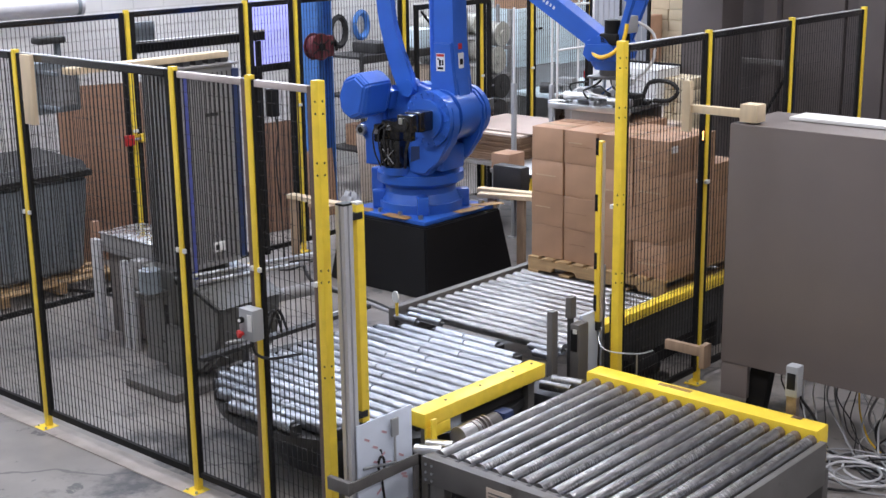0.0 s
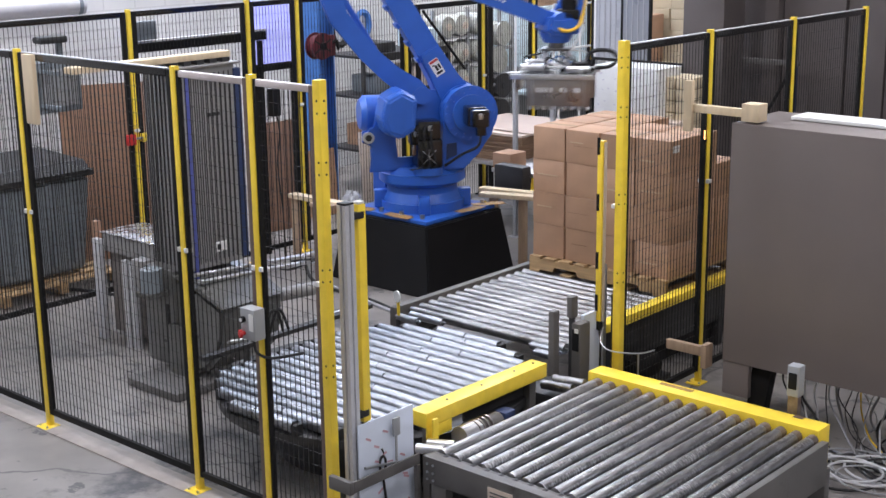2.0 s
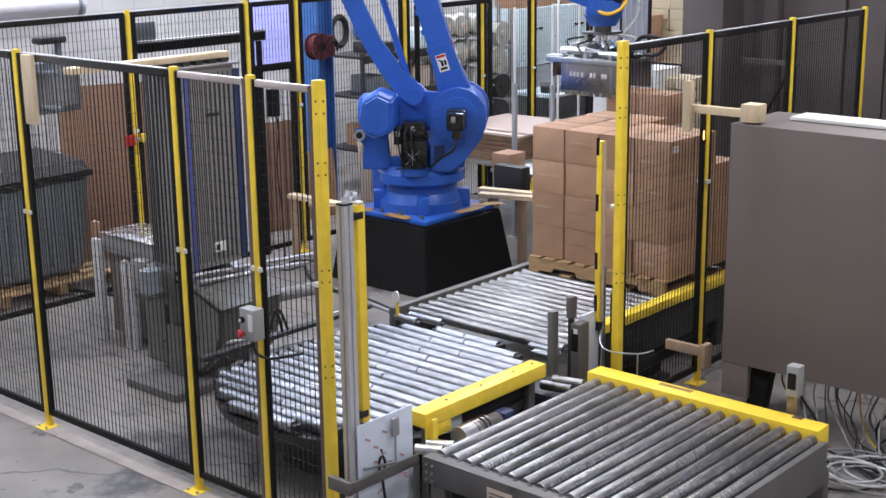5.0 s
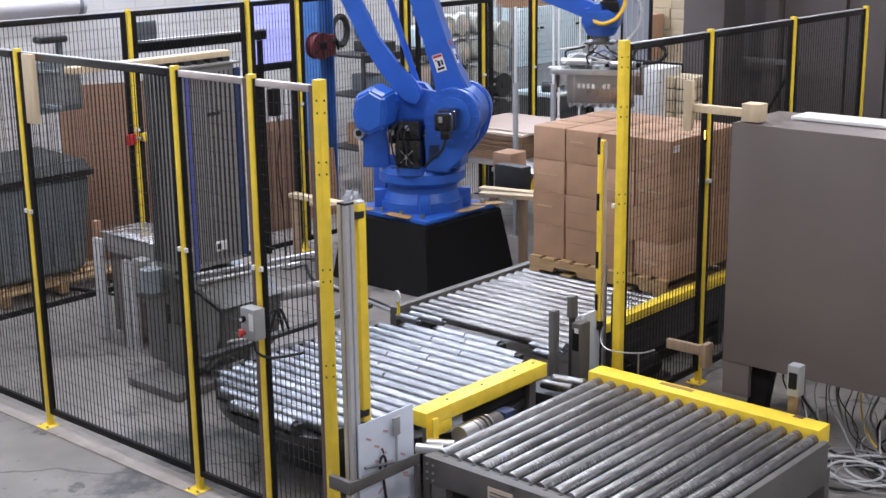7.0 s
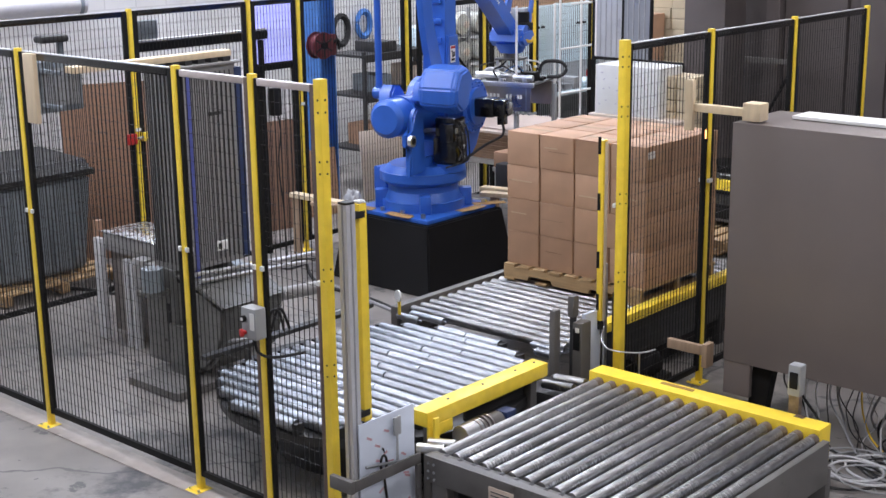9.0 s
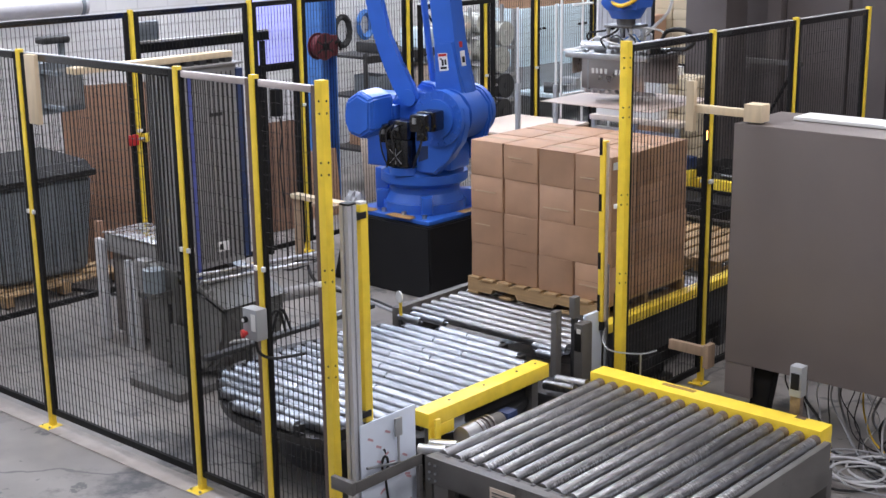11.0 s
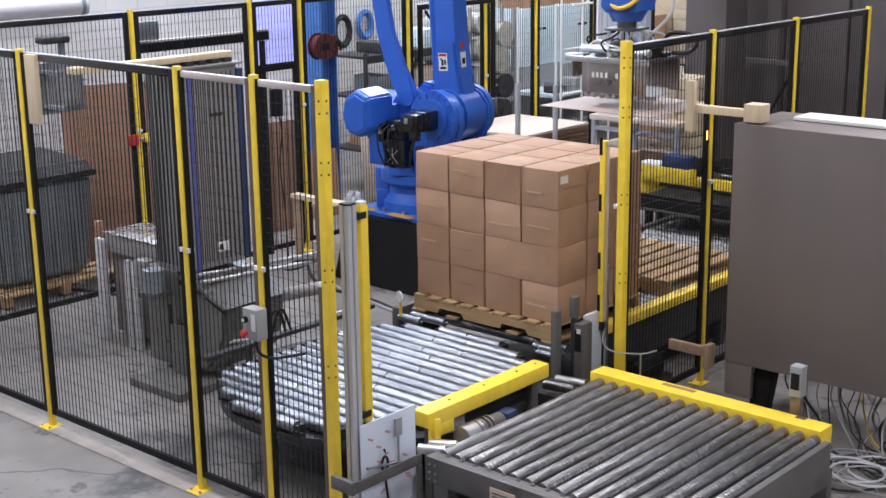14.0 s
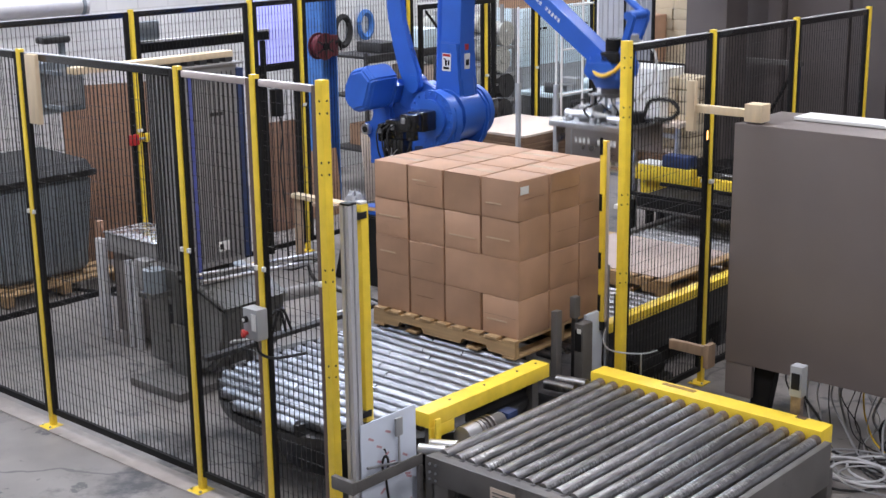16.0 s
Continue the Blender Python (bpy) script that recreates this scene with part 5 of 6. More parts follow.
# white printed carton stack and bench behind
wb = empty("machine_bench", (-7.5, 10.6, 0))
tagged(wb, "aluminium machine bench with a framed grey window above", "bench")
for x in (.03, .5, .97):
    for y in (.02, .57):
        part("leg", bx(B(), x - .022, x + .022, y - .022, y + .022, 0, 1.219, .004), ALU, wb, "aluminium profile leg")
part("rail", bx(B(), .055, .945, -.002, .042, 1.12, 1.16, .003), ALU, wb)
part("lower_shelf", bx(B(), .0, 1.0, -.01, .6, .70, .73, .004), ALU, wb)
part("top", bx(B(), 0, 1.0, -.02, .61, 1.22, 1.27, .004), PALE_CARD, wb, "pale boarded bench top")
for a, b, c, d in ((-.42, -.39, 1.735, 2.7), (.26, .285, 1.735, 2.7), (-.065, -.045, 1.735, 2.7), (-.42, .65, 1.705, 1.732)):
    part("frame", bx(B(), a, b, .62, .65, c, d), BLACK, wb)
part("window", bx(B(), -.389, -.066, .63, .64, 1.735, 2.7), MILKY, wb, "grey translucent window")
part("window", bx(B(), -.044, .259, .63, .64, 1.735, 2.7), MILKY_DARK, wb, "grey translucent window")
# white strip paints the brighter, lit edge of the glass
part("bright_edge", bx(B(), -.385, -.365, .62, .629, 1.74, 2.7), PAPER, wb, "white strip painted for the lit edge of the glass")
for k in range(9):
    x = -.33 + k * .065
    if abs(x + .055) > .03:
        part("glazing_bar", bx(B(), x, x + .012, .624, .629, 1.74, 2.7), GREY_BOX, wb)
part("prop", bx(B(), -.42, -.39, .61, .65, 0, 1.704), BLACK, wb)
part("prop", bx(B(), .62, .65, .61, .65, 0, 1.704), BLACK, wb)
for k in range(10):
    j = random.uniform(-.01, .01)
    tagged(part("cardboard_sheet", bx(B(), -7.42 + j, -6.60 + j, 10.66 + j, 11.12, .732 + k * .026, .756 + k * .026, .002), PALE_CARD if k == 9 else CARD_DARK), "flat cardboard sheet stacked on the bench's lower shelf", "cardboard sheet", "stacked cardboard sheets")
wc = empty("white_carton", (-7.45, 10.62, 1.272))
tagged(wc, "white carton with scattered faint print marks", "carton")
part("body", bx(B(), 0, .72, 0, .4, 0, .47, .006), PAPER, wc)
marks = finish("print_mark", bx(B(), -.011, .011, -.002, 0, -.005, .005), mat("faint_print", (0.56, 0.54, 0.60), 0.6))
for k in range(26):
    part("print_mark", marks, None, wc).matrix_basis = pose(random.uniform(.04, .68), -.0006, random.uniform(.04, .43), 0, random.uniform(-40, 40), 0)
for k, (x, y, z, w, h, m) in enumerate(((-9.3, 13.9, 0, .9, .7, CARD), (-9.3, 13.9, .7, .9, .68, STRAW), (-9.32, 13.9, 1.38, .33, .3, CARD), (-9.5, 14.6, 1.9, 1.0, .7, STRAW))):
    z0 = z if k < 3 else 0
    tagged(part("cardboard_box", bx(B(), x, x + w, y, y + .6, z0 + .001, z + h, .01), m), "pale cardboard carton stacked behind the cell", "cardboard box", "cartons behind the cell")
for k in range(9):
    for j in range(2):
        e = random.uniform(-.008, .008)
        tagged(part("cardboard_box", bx(B(), -8.965 + j * .285 + e, -8.685 + j * .285 + e, 13.92 + e, 14.4, 1.382 + k * .125, 1.503 + k * .125, .006), STRAW), "flat straw-coloured carton in a tall stack", "cardboard box", "cartons behind the cell")
for k in range(3):
    tagged(part("cardboard_box", bx(B(), -8.95, -8.73, 13.5, 13.86, .001 + k * .65, .649 + k * .65, .008), CARD), "brown carton in a narrow stack behind the cell", "cardboard box", "cartons behind the cell")
for k in range(7):
    for j in range(2):
        tagged(part("cardboard_box", bx(B(), -6.78 + j * .16, -6.64 + j * .16, 10.75, 11.1, 1.0 + k * .11 - .1, 1.0 + k * .11, .004), STRAW), "small straw-coloured carton in a tall stack", "cardboard box", "small stacked cartons")
tagged(part("carton_shelf", bx(B(), -6.80, -6.46, 10.7, 11.15, 0, .895, .01), DARK_FRAME), "dark steel plinth under small cartons", "plinth")

# dark columns and housing beyond the fence
tagged(part("steel_column", bx(B(), -6.90, -6.46, 11.3, 11.7, 0, 7.5, .01), TAUPE_DARK), "dark brown boxed steel column", "column", kind="structure")
hs = empty("machine_housing", (-6.78, 11.9, 0))
tagged(hs, "tall dark taupe machine housing with upright panels", "machine housing")
for i, (a, b, y) in enumerate(((0, .41, .1), (.41, .56, .02), (.56, 1.2, .12), (1.2, 1.34, .16), (1.34, 1.62, .08), (1.62, 4.2, .1))):
    part("panel", bx(B(), a + .004, b - .004, y, y + .4, 0, 4.5, .008), TAUPE_DARK, hs)
part("cross_rail", bx(B(), .02, .9, -.2, -.16, 1.725, 1.775, .004), GREY_FRAME, hs, "dark grey cross rail")
part("back_panel", bx(B(), -.1, 6, .5, .56, 0, 4.5), TAUPE_DARK, hs)
part("brace", rod(B(), (.83, -.17, 1.72), (.5, -.17, 1.1), .016, 8), BLACK, hs)
part("post", bx(B(), .83, .88, -.2, -.16, 0, 1.72), NAVY, hs)
# yellow machine frame and dark drive at the rear of the infeed line
yf = empty("yellow_frame", (-6.75, 10.35, 0))
tagged(yf, "yellow steel machine frame with dark drive underneath", "machine frame")
part("beam", bx(B(), 0, 1.3, 0, .08, .62, .84, .006), YELLOW, yf)
part("beam", bx(B(), 0, .6, -.1, -.01, .78, .92, .006), YELLOW, yf)
part("white_plate", bx(B(), 0.02, .26, -.09, .1, .921, .935), PAPER, yf)
part("drive_box", bx(B(), .28, .56, -.09, .06, .921, 1.03, .012), NAVY, yf, "dark blue drive box")
for x in (.05, 1.2):
    part("leg", bx(B(), x, x + .06, .01, .07, 0, .62), BLACK, yf)
part("drive", bx(B(), 1.36, 1.75, -.6, .1, .64, 1.0, .03), NAVY, yf, "dark blue drive cover")
part("drive_post", bx(B(), 2.0, 2.06, -.3, -.2, 0, .76), BLACK, yf)
part("drive_arm", bx(B(), 1.7, 2.06, -.3, -.2, .76, .82), BLACK, yf)
# black body and hood stand for darkness behind rollers, placed to fit the view
ph = empty("pallet_feeder", (-6.42, 10.86, 0))
tagged(ph, "black body added to darken the end of the roller line", "machine housing")
part("body", bx(B(), 0, 1.62, 0, .40, 0, .86, .015), BLACK, ph)
part("cover", bx(B(), .12, 1.5, -.04, -.001, .50, .80, .01), CARRIAGE, ph, "dark sheet cover")
part("hood", bx(B(), .02, 1.64, -1.12, -.55, .63, .745, .012), BLACK, ph, "black hood placed to cover bright rollers from the camera")
for x in (-.045, 1.665):
    for y in (-1.08, -.60):
        part("hood_leg", bx(B(), x - .02, x + .02, y - .02, y + .02, 0, .70, .003), BLACK, ph)
for y in (-1.08, -.60):
    part("hood_rail", bx(B(), -.06, 1.68, y - .018, y + .018, .746, .775, .003), BLACK, ph)
part("wear_strip", bx(B(), .04, 1.62, -1.128, -1.121, .64, .66, .001), GREY_FRAME, ph)
for x in (.25, 1.30):
    part("hinge", rod(B(), (x, -.05, .79), (x + .12, -.05, .79), .012, 10), STEEL, ph)

# ---- light curtains ----
lc = empty("light_curtain", (-4.60, 4.47, 0))
tagged(lc, "yellow light curtain on an aluminium profile post", "light curtain", "light curtains")
slot = [(-.03, -.03), (-.006, -.03), (-.006, -.018), (.006, -.018), (.006, -.03), (.03, -.03), (.03, -.006), (.018, -.006), (.018, .006), (.03, .006), (.03, .03), (.006, .03), (.006, .018), (-.006, .018), (-.006, .03), (-.03, .03), (-.03, .006), (-.018, .006), (-.018, -.006), (-.03, -.006)]
post_ob = part("profile_post", prism(B(), slot, 0, 1.84), PALE_ALU, lc, "slotted aluminium post")
post_ob.matrix_basis = pose(0, 0, 0, 90, 0, 0)
part("end_cap", bx(B(), -.03, .03, -.03, .03, 1.841, 1.852, .003), RUBBER, lc)
part("emitter", bx(B(), -.022, .026, .062, .115, .69, 1.83, .005), YELLOW, lc, "yellow emitter bar")
part("emitter_cap", bx(B(), -.018, .022, .066, .111, 1.831, 1.845, .004), PAPER, lc)
part("connector", rod(B(), (.002, .09, .60), (.002, .09, .69), .018, 12), RUBBER, lc)
for z in (.72, 1.76):
    part("clamp", bx(B(), -.026, .03, .03, .1, z, z + .035, .004), RUBBER, lc)
part("cable", tube(B(), curve_pts([(.002, .09, .6), (.03, .12, .5), (.05, .16, .52), (.04, .18, .42), (.06, .16, .34), (.05, .2, .12), (.04, .22, .01)], 6), .007, 6), RUBBER, lc, "black cable")
pl = empty("printed_panel", (-4.555, 4.46, 0))
tagged(pl, "white panel with faint red print marks beside the post", "panel")
part("sheet", bx(B(), 0, .008, 0, .41, .02, .70, .002), COOL_WHITE, pl)
part("stand", bx(B(), -.03, -.002, .02, .06, 0, .66), ALU, pl)
mk = finish("print_mark", bx(B(), 0, .0015, -.02, .02, -.006, .006), mat("pink_print", (0.55, 0.32, 0.36), 0.6))
for k in range(16):
    part("print_mark", mk, None, pl).matrix_basis = pose(.0081, random.uniform(.04, .37), random.uniform(.06, .64), random.uniform(-40, 40), 0, 0)
part("lever", bx(bx(B(), .03, .038, .245, .255, .42, .6), .028, .042, .225, .275, .58, .68, .004), GREY_BOX, pl, "grey sensor paddle")
part("lever_rod", rod(B(), (.03, .02, .47), (.034, .26, .43), .008, 8), STEEL, pl)
part("cable_loop", tube(B(), [(.03, .15 + .022 * math.cos(a * .45), .45 + .045 * math.sin(a * .45)) for a in range(15)], .007, 6), RUBBER, pl)
ar = empty("bracket_arm", (-4.49, 4.36, 0))
tagged(ar, "grey flat steel bracket between post and conveyor", "bracket")
part("bar", bx(B(), -.006, .006, 0, .49, .385, .445, .003), GREY_FRAME, ar)
part("clamp", bx(B(), -.15, .006, -.03, .0, .38, .45, .004), GREY_FRAME, ar)
part("strut", bx(B(), -.012, .012, .46, .485, 0, .384), GREY_FRAME, ar)
# small yellow hook beside the guard bar
hk = tagged(part("hook_bracket", bx(bx(bx(B(), -4.56, -4.545, 5.03, 5.07, .40, .56, .004), -4.56, -4.50, 5.03, 5.07, .40, .412, .003), -4.51, -4.498, 5.03, 5.07, .40, .44, .003), YELLOW), "small yellow hook bracket on the guard bar", "bracket")

lc2 = empty("light_curtain", (-4.75, 6.87, 0))
tagged(lc2, "yellow light curtain with black markings beside the conveyor", "light curtain", "light curtains")
part("emitter", bx(B(), -.02, .02, -.022, .022, .63, 1.81, .004), YELLOW, lc2)
part("cover", bx(B(), .0205, .026, -.01, .02, .63, 1.80, .002), PALE_CARD, lc2)
for z in (.70, .98, 1.36, 1.72):
    part("marking", bx(B(), -.0215, -.0, -.024, -.020, z, z + .11), BLACK, lc2)
part("post", bx(B(), -.016, .016, .024, .056, 0, 1.0, .003), ALU, lc2)
part("connector", rod(B(), (0, 0, .57), (0, 0, .63), .02, 12), RUBBER, lc2)
part("cable", tube(B(), curve_pts([(0, 0, .58), (.04, -.04, .5), (.05, -.05, .3), (.1, -.02, .02)], 5), .007, 6), RUBBER, lc2)
sb = empty("switch_box", (-4.74, 6.60, 0))
tagged(sb, "grey electrical switch box beside the roller conveyor", "switch box", "switch boxes")
part("box", bx(B(), -.03, .04, -.01, .10, .28, .68, .012), GREY_FRAME, sb)
part("door", bx(B(), -.02, .03, -.016, -.011, .5, .64, .004), BLACK, sb)
part("label", bx(B(), 0.0, .03, -.0195, -.0165, .62, .65), PAPER, sb)
part("side_sheet", bx(B(), -.045, -.02, .115, .29, .02, .70, .003), COOL_WHITE, sb, "pale guard sheet")
part("leg", bx(B(), -.03, .03, .02, .08, 0, .28), GREY_FRAME, sb)
for x, y, z0, z1 in ((-4.84, 6.50, .2, .77), (-4.80, 6.64, .7, .84)):
    ob = empty("sensor_post", (x, y, 0))
    tagged(ob, "dark grey sensor post beside the conveyor", "sensor post", "sensor posts")
    part("body", bx(B(), -.022, .022, -.03, .03, z0, z1, .006), GREY_FRAME, ob)
    part("stem", bx(B(), -.015, .015, -.015, .015, 0, z0), DARK_FRAME, ob)
fin = tagged(part("deflector_plate", prism(B(), [(-4.72, 0), (-4.64, 0), (-4.70, .80), (-4.72, .80)], 6.955, 6.967, .002), DARK_FRAME), "dark upright deflector plate by the corner post", "plate")
bm = tube(B(), curve_pts([(-4.70, 6.84, .60), (-4.62, 6.70, .56), (-4.52, 6.66, .53), (-4.40, 6.80, .50), (-4.36, 6.92, .50)], 5), .005, 8)
tube(bm, [(-4.40, 6.80, .50), (-4.40, 6.80, .25), (-4.48, 6.82, .25)], .006, 8)
tagged(part("bent_rod", bm, ALU), "bent bright steel rod clipped to the corner post", "rod")

# reflector on a yellow bracket
rf = empty("reflector", (-6.22, 6.52, 0))
tagged(rf, "round white reflector on a small yellow bracket", "reflector")
part("disc", rod(B(), (0, -.006, .60), (.004, .006, .60), .042, 24), PAPER, rf)
part("bracket", bx(bx(B(), -.012, .012, .008, .016, .44, .60, .002), -.012, .07, .008, .016, .43, .45, .002), YELLOW, rf)
part("stem", bx(B(), -.012, .012, .0, .02, 0, .43), DARK_FRAME, rf)

# gear motor between turntable and outfeed conveyor
gm = empty("gear_motor", (-4.50, 5.32, 0))
tagged(gm, "bright metal gear motor with a blue cable box", "gear motor")
part("gearbox", rod(B(), (0, -.13, .42), (0, .03, .42), .062, 24), STEEL, gm)
for k in range(4):
    part("cooling_ring", rod(B(), (0, -.02 + k * .035, .42), (0, -.008 + k * .035, .42), .066, 24), PLATE, gm)
part("motor", rod(B(), (0, .03, .42), (0, .20, .42), .052, 20), GREY_FRAME, gm)
part("cable_box", bx(B(), -.03, .05, .21, .30, .39, .47, .008), NAVY, gm, "dark blue cable box")
part("bracket", bx(B(), -.05, .05, -.1, .25, .0, .36, .004), DARK_FRAME, gm)
for y, a in ((4.93, 0), (5.02, .08)):
    ob = tagged(part("short_roller", rod(B(), (-4.58, y, .42), (-4.43, y + .05, .43), .028, 14), ALU), "short bright roller at the corner of the conveyor", "roller", "short rollers")
for y in (6.15, 6.27):
    tagged(part("short_roller", rod(B(), (-4.66, y, .42), (-4.45, y + .02, .43), .03, 14), ROLLER_DARK), "short worn roller between the conveyors", "roller", "short rollers")
tagged(part("transfer_frame", bx(B(), -4.80, -4.44, 6.12, 6.46, .0, .37, .01), DARK_FRAME), "dark steel transfer frame between the conveyors", "frame")

# timber pieces
tm = empty("timber_bracket", (-4.42, 7.35, 0))
tagged(tm, "pale timber bracket laid from the fence to the cabinet top", "timber")
part("upright", bx(B(), -.035, .022, -.02, .02, 1.84, 2.16, .004), LUMBER, tm)
part("arm", bx(B(), .022, .40, .0, .05, 1.96, 2.01, .004), LUMBER, tm)
part("block", bx(B(), .38, .50, -.03, .08, 1.94, 2.05, .006), LUMBER, tm)
tm2 = empty("timber_bracket", (-4.2, 7.3, 0))
tagged(tm2, "short pale timber strut under the cabinet", "timber")
part("arm", bx(B(), -.335, -.05, .04, .08, .365, .43, .004), LUMBER_DARK, tm2)
part("block", bx(B(), -.05, -.01, .0, .09, .30, .46, .006), LUMBER_DARK, tm2)
tagged(part("timber_offcut", bx(B(), -7.225, -7.115, 4.365, 4.396, 2.0, 2.42, .006), LUMBER), "pale timber offcut fixed to the fence", "timber")
for a in ((-8.6, 8.16, -.0, .9, 7), (-7.75, 9.26, 20, .55, 8), (-7.9, 9.45, 12, .75, 9)):
    ob = part("timber_plank", bx(B(), 0, a[3], -.05, .05, .645, .685, .004), LUMBER)
    ob.matrix_basis = pose(a[0] if a[0] > -8.5 else -9.1, a[1], 0, 0, 0, a[2])
    tagged(ob, "loose timber plank beside the robot's pedestal", "timber", "timber planks")
for x, y in ((-9.05, 8.16), (-7.36, 9.40), (-7.62, 9.30), (-7.28, 9.64)):
    tagged(part("timber_prop", bx(B(), x - .04, x + .04, y - .02, y + .02, 0, .644, .004), LUMBER_DARK), "upright timber prop under a plank", "timber", "timber props")


def crumpled_rag():
    """A crumpled cloth: a low dome folded by waves."""
    bm = B()
    bmesh.ops.create_icosphere(bm, subdivisions=4, radius=1)
    for v in bm.verts:
        a = math.atan2(v.co.y, v.co.x)
        k = 1 + .16 * math.sin(5 * a + 3 * v.co.z) + .10 * math.sin(9 * a - 7 * v.co.z + 1)
        v.co = Vector((v.co.x * .09 * k, v.co.y * .06 * k, max(0, v.co.z) * .11 * k + .003))
    ob = part("rag", bm, MILKY)
    ob.location = (-8.32, 8.18, .683)
    return tagged(ob, "crumpled pale grey rag on a timber plank", "rag")


crumpled_rag()
tagged(part("grey_plank", bx(B(), -8.70, -8.44, 8.0, 8.10, .642, .672, .004), LUMBER_DARK), "short brown plank by the robot's base", "timber", "timber planks")
lt = empty("fence_latch", (-9.36, 6.70, 1.37))
tagged(lt, "red tagged latch with a yellow bracket on the back fence", "latch")
part("tag", bx(B(), -.005, .03, -.13, -.045, -.05, .04, .006), RED, lt, "red plastic tag")
part("bracket", bx(B(), -.02, .035, .022, .10, -.035, .035, .006), YELLOW, lt)
part("bolt", rod(B(), (.02, -.05, 0), (.02, .03, 0), .01, 8), STEEL, lt)

# emergency stop box on the gate
es = empty("stop_box", (-5.185, 4.375, 1.15))
tagged(es, "grey control box with a red stop button on the gate", "control box")
part("box", bx(B(), -.056, .056, -.07, .005, -.085, .085, .008), GREY_BOX, es)
part("label", bx(B(), .014, .046, -.0735, -.0705, -.03, .06), PAPER, es)
part("stop_button", rod(rod(B(), (-.028, -.07, -.05), (-.028, -.085, -.05), .012, 12), (-.028, -.085, -.05), (-.035, -.10, -.05), .022, 16), RED, es)
part("key_switch", rod(B(), (-.028, -.07, .025), (-.028, -.09, .025), .017, 14), BLACK, es)
part("key_ring", rod(B(), (-.028, -.09, .025), (-.028, -.093, .025), .01, 12), PAPER, es)
part("cable", tube(B(), curve_pts([(0, -.03, -.10), (.02, -.03, -.16), (.1, .0, -.18), (.3, .04, -.12)], 5), .008, 6), RUBBER, es)

# amber spot on the fence post: added lens glows for an indicator's reflection
am = empty("signal_lamp", (-4.541, 7.744, 1.74))
tagged(am, "small glowing amber lens standing for an indicator's reflection on a post", "signal lamp")
part("lens", rod(B(), (0, -.012, -.02), (0, -.012, .04), .014, 12), glow("amber_lens", (1.0, 0.45, 0.12), 5.0), am)
part("holder", bx(B(), -.018, .018, -.012, .008, -.04, -.02), BLACK, am)

# cables under the cabinet, small junction box
jb = empty("junction_box", (-3.21, 6.55, 0))
tagged(jb, "small grey junction box on a post behind the guard rail", "switch box", "switch boxes")
part("box", bx(B(), -.04, .035, -.02, .05, .575, .755, .008), GREY_BOX, jb)
part("cover", bx(B(), -.028, .022, -.025, -.021, .62, .715, .003), BLACK, jb)
part("stem", bx(B(), -.032, .028, -.01, .03, 0, .575), BROWN_STEEL, jb, "browned steel stem")
for k in range(30):
    x = -3.75 + k * .036 + random.uniform(-.03, .03)
    y = 7.62 + random.uniform(-.16, .16)
    m = (RUBBER, CABLE_GREY, RUBBER, CABLE_GREY, RUBBER, YELLOW_HOSE if k == 12 else PALE_ALU, PALE_ALU)[k % 7]
    pts = curve_pts([(x, y, .40), (x + random.uniform(-.05, .05), y - .05, .25), (x + random.uniform(-.05, .15), y - .1, .08), (x + random.uniform(.1, .4), y - random.uniform(.2, .5), .012), (x + random.uniform(.5, 1.1), y - random.uniform(.3, .8), .012)], 6)
    tagged(part("cable", tube(B(), pts, random.choice((.004, .006, .009)), 6), m), "loose electrical cable hanging from the cabinet", "cable", "cables under the cabinet")
for k in range(10):
    c0 = (-2.95 + random.uniform(-.15, .15), 7.0 + random.uniform(-.2, .2))
    r = random.uniform(.14, .26)
    pts = [(c0[0] + r * math.cos(a * .3) * 1.2, c0[1] + r * math.sin(a * .3), .012 + .006 * k) for a in range(22)]
    tagged(part("cable", tube(B(), pts, (.006, .008)[k % 2], 6), (CABLE_GREY, RUBBER, CABLE_GREY, PALE_ALU, CABLE_GREY, CABLE_GREY, RUBBER, PALE_ALU, CABLE_GREY, PALE_ALU)[k]), "coiled loose cable on the floor", "cable", "cables under the cabinet")
for k, pts in enumerate((((-9.0, 8.2, .015), (-8.4, 7.8, .015), (-7.6, 7.72, .015), (-6.6, 7.4, .015)), ((-9.2, 8.6, .012), (-8.6, 8.1, .012), (-8.3, 7.85, .012), (-7.0, 7.55, .012)), ((-11, 5.5, .012), (-10, 6.3, .012), (-9.2, 6.6, .012), (-8.6, 7.4, .012)))):
    tagged(part("cable", tube(B(), curve_pts(pts, 8), .016, 8), RUBBER if k != 1 else CABLE_GREY), "thick cable running over the floor", "cable", "floor cables")
# conduit beam behind the turntable and drive chain at its side
cb = empty("cable_tray", (-6.42, 5.5, 0))
tagged(cb, "dark cable tray beside the turntable", "cable tray")
part("tray", bx(B(), -.03, .03, -.55, .95, .50, .53, .004), DARK_FRAME, cb)
for y in (-.2, .85):
    part("leg", bx(B(), -.015, .015, y, y + .03, 0, .5), DARK_FRAME, cb)
for k in range(2):
    part("cable", tube(B(), curve_pts([(-.02, -.02 + k * .05, .532), (.0, .03 + k * .05, .68), (.02, .08 + k * .03, .67), (.0, .13 + k * .05, .532)], 5), .010, 6), RUBBER, cb)


# black box hung on the back fence
fb = empty("fence_box", (-9.375, 8.21, 1.49))
tagged(fb, "small black box hung on the back fence", "switch box", "switch boxes")
part("box", bx(B(), -.012, .07, -.05, .05, -.12, .13, .008), BLACK, fb)
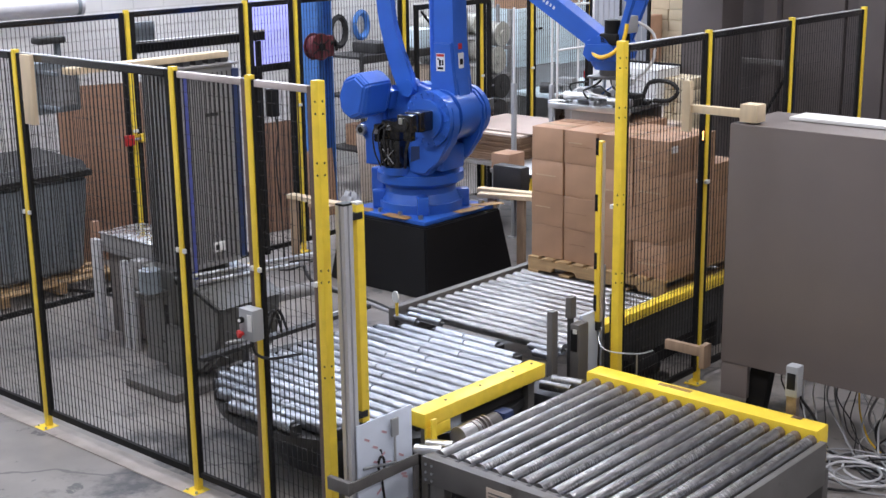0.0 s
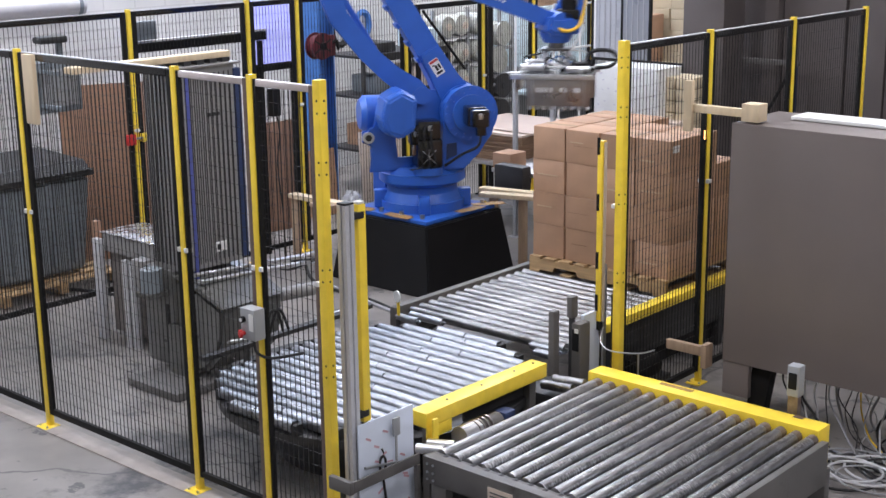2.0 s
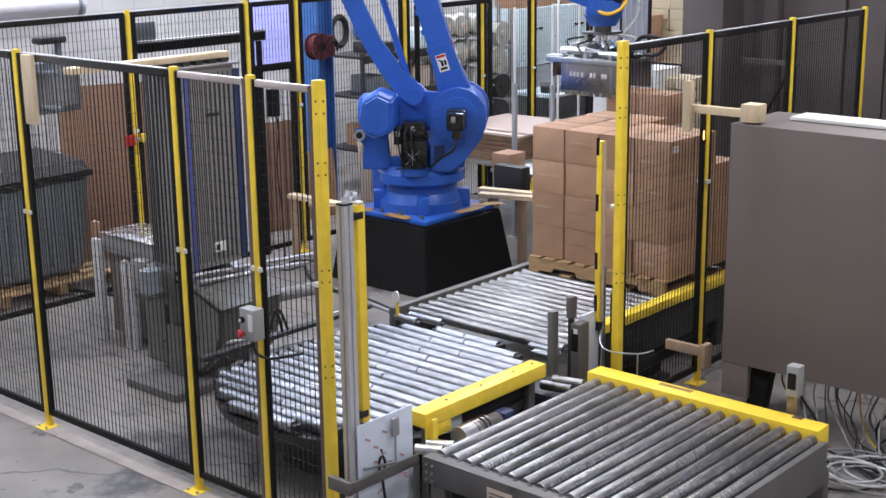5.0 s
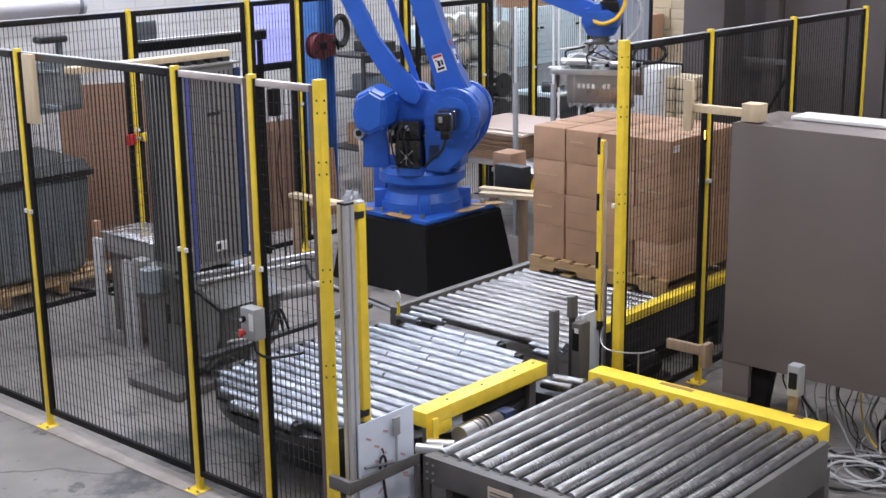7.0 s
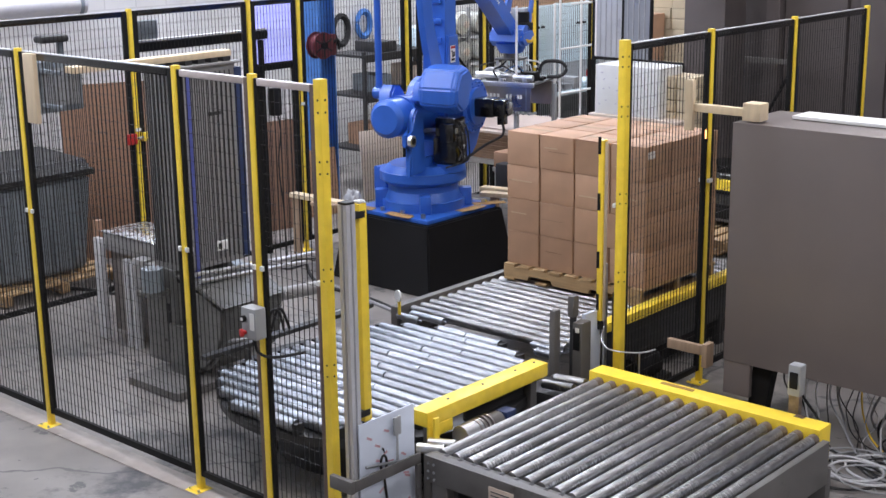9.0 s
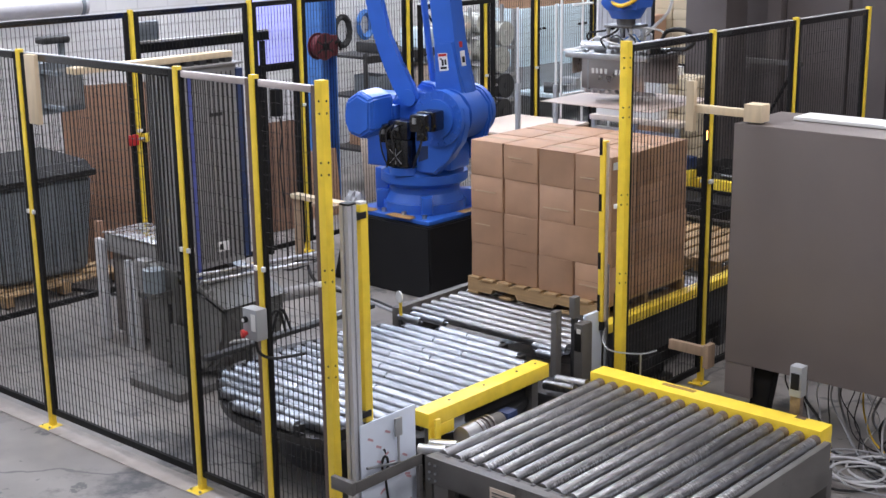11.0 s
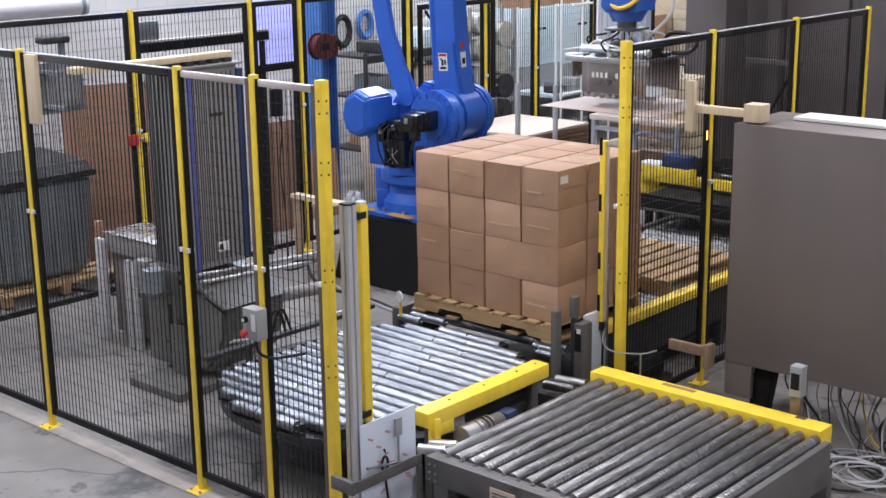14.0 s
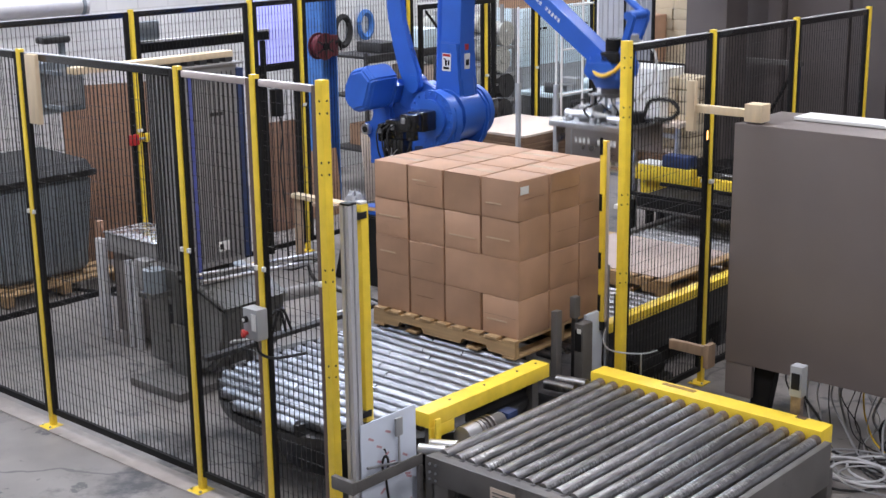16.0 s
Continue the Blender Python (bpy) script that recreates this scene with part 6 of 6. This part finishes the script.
part("cable", tube(B(), curve_pts([(.03, .03, -.12), (.03, .05, -.3), (.02, .02, -.6), (.03, .05, -1.0), (.04, .06, -1.48)], 5), .007, 6), RUBBER, fb)
# ---- motions ----
FEED_Y = [(0, 9.6), (8.0, 9.6), (9.0, 9.3), (12.5, 8.42), (14.3, 8.03), (16.0, 8.03)]


def motions():
    rows = [(t, arm_poses(yaw, r, z), yaw, turn) for t, yaw, r, z, turn in ARM]
    walk(turret, [(t, q["turret"]) for t, q, a, b in rows])
    walk(lower_arm, [(t, q["lower"]) for t, q, a, b in rows])
    walk(upper_arm, [(t, q["upper"]) for t, q, a, b in rows])
    walk(crank, [(t, q["crank"]) for t, q, a, b in rows])
    walk(link, [(t, q["link"]) for t, q, a, b in rows])
    walk(levelling_rod, [(t, q["rod"]) for t, q, a, b in rows])
    walk(strut, [(t, q["strut"]) for t, q, a, b in rows])
    walk(elbow_plate, [(t, q["elbow"]) for t, q, a, b in rows])
    walk(wrist, [(t, q["wrist"]) for t, q, a, b in rows])
    flange = [(t, Matrix.Translation(q["wrist"].translation - Vector((0, 0, DROP))), b) for t, q, a, b in rows]
    walk(gripper, [(t, m @ pose(0, 0, 0, 0, 0, b)) for t, m, b in flange])
    base = Matrix.Translation((RC[0], RC[1], 0))
    for ob, dx, dy, dz in LOAD:
        walk(ob, [(t, pose(LX0 + dx, y + dy, .47 + dz)) for t, y in LOAD_Y])
    # boxes that the gripper lifts off the infeed table and sets on the load
    grip = [(t, base @ m, b) for t, m, b in flange if 3.5 <= t <= 6.3]
    for n, (ob, dx, dy, dz) in enumerate(LATE):
        off = Vector((LX0 + dx, 8.03 + dy, .47 + dz)) - grip[-1][1].translation
        first = grip[0][1].translation + off
        keys = [(0, Matrix.Translation(first)), (3.4, Matrix.Translation(first))]
        keys += [(t, Matrix.Translation(m.translation + off)) for t, m, b in grip if t < 6.3]
        rest = [(6.35, 8.03), (7.4, 8.03)] + [q for q in LOAD_Y if q[0] > 7.4]
        keys += [(t, pose(LX0 + dx, y + dy, .47 + dz)) for t, y in rest]
        walk(ob, keys)
    walk(next_pallet, [(t, pose(LX0, y, .47)) for t, y in FEED_Y])
    # slip sheet: from the stack to the gripper, then onto the next pallet
    held = [(t, base @ m @ Matrix.Translation((0, 0, GP - .38))) for t, m, b in flange if 10.2 <= t <= 15.2]
    top = Matrix.Translation((-8.65, 10.95, 1.02))
    walk(sheet, [(0, top), (9.6, top)] + held + [(15.4, pose(LX0 + .617, 8.53, .60)), (16.0, pose(LX0 + .617, 8.53, .60))])


motions()
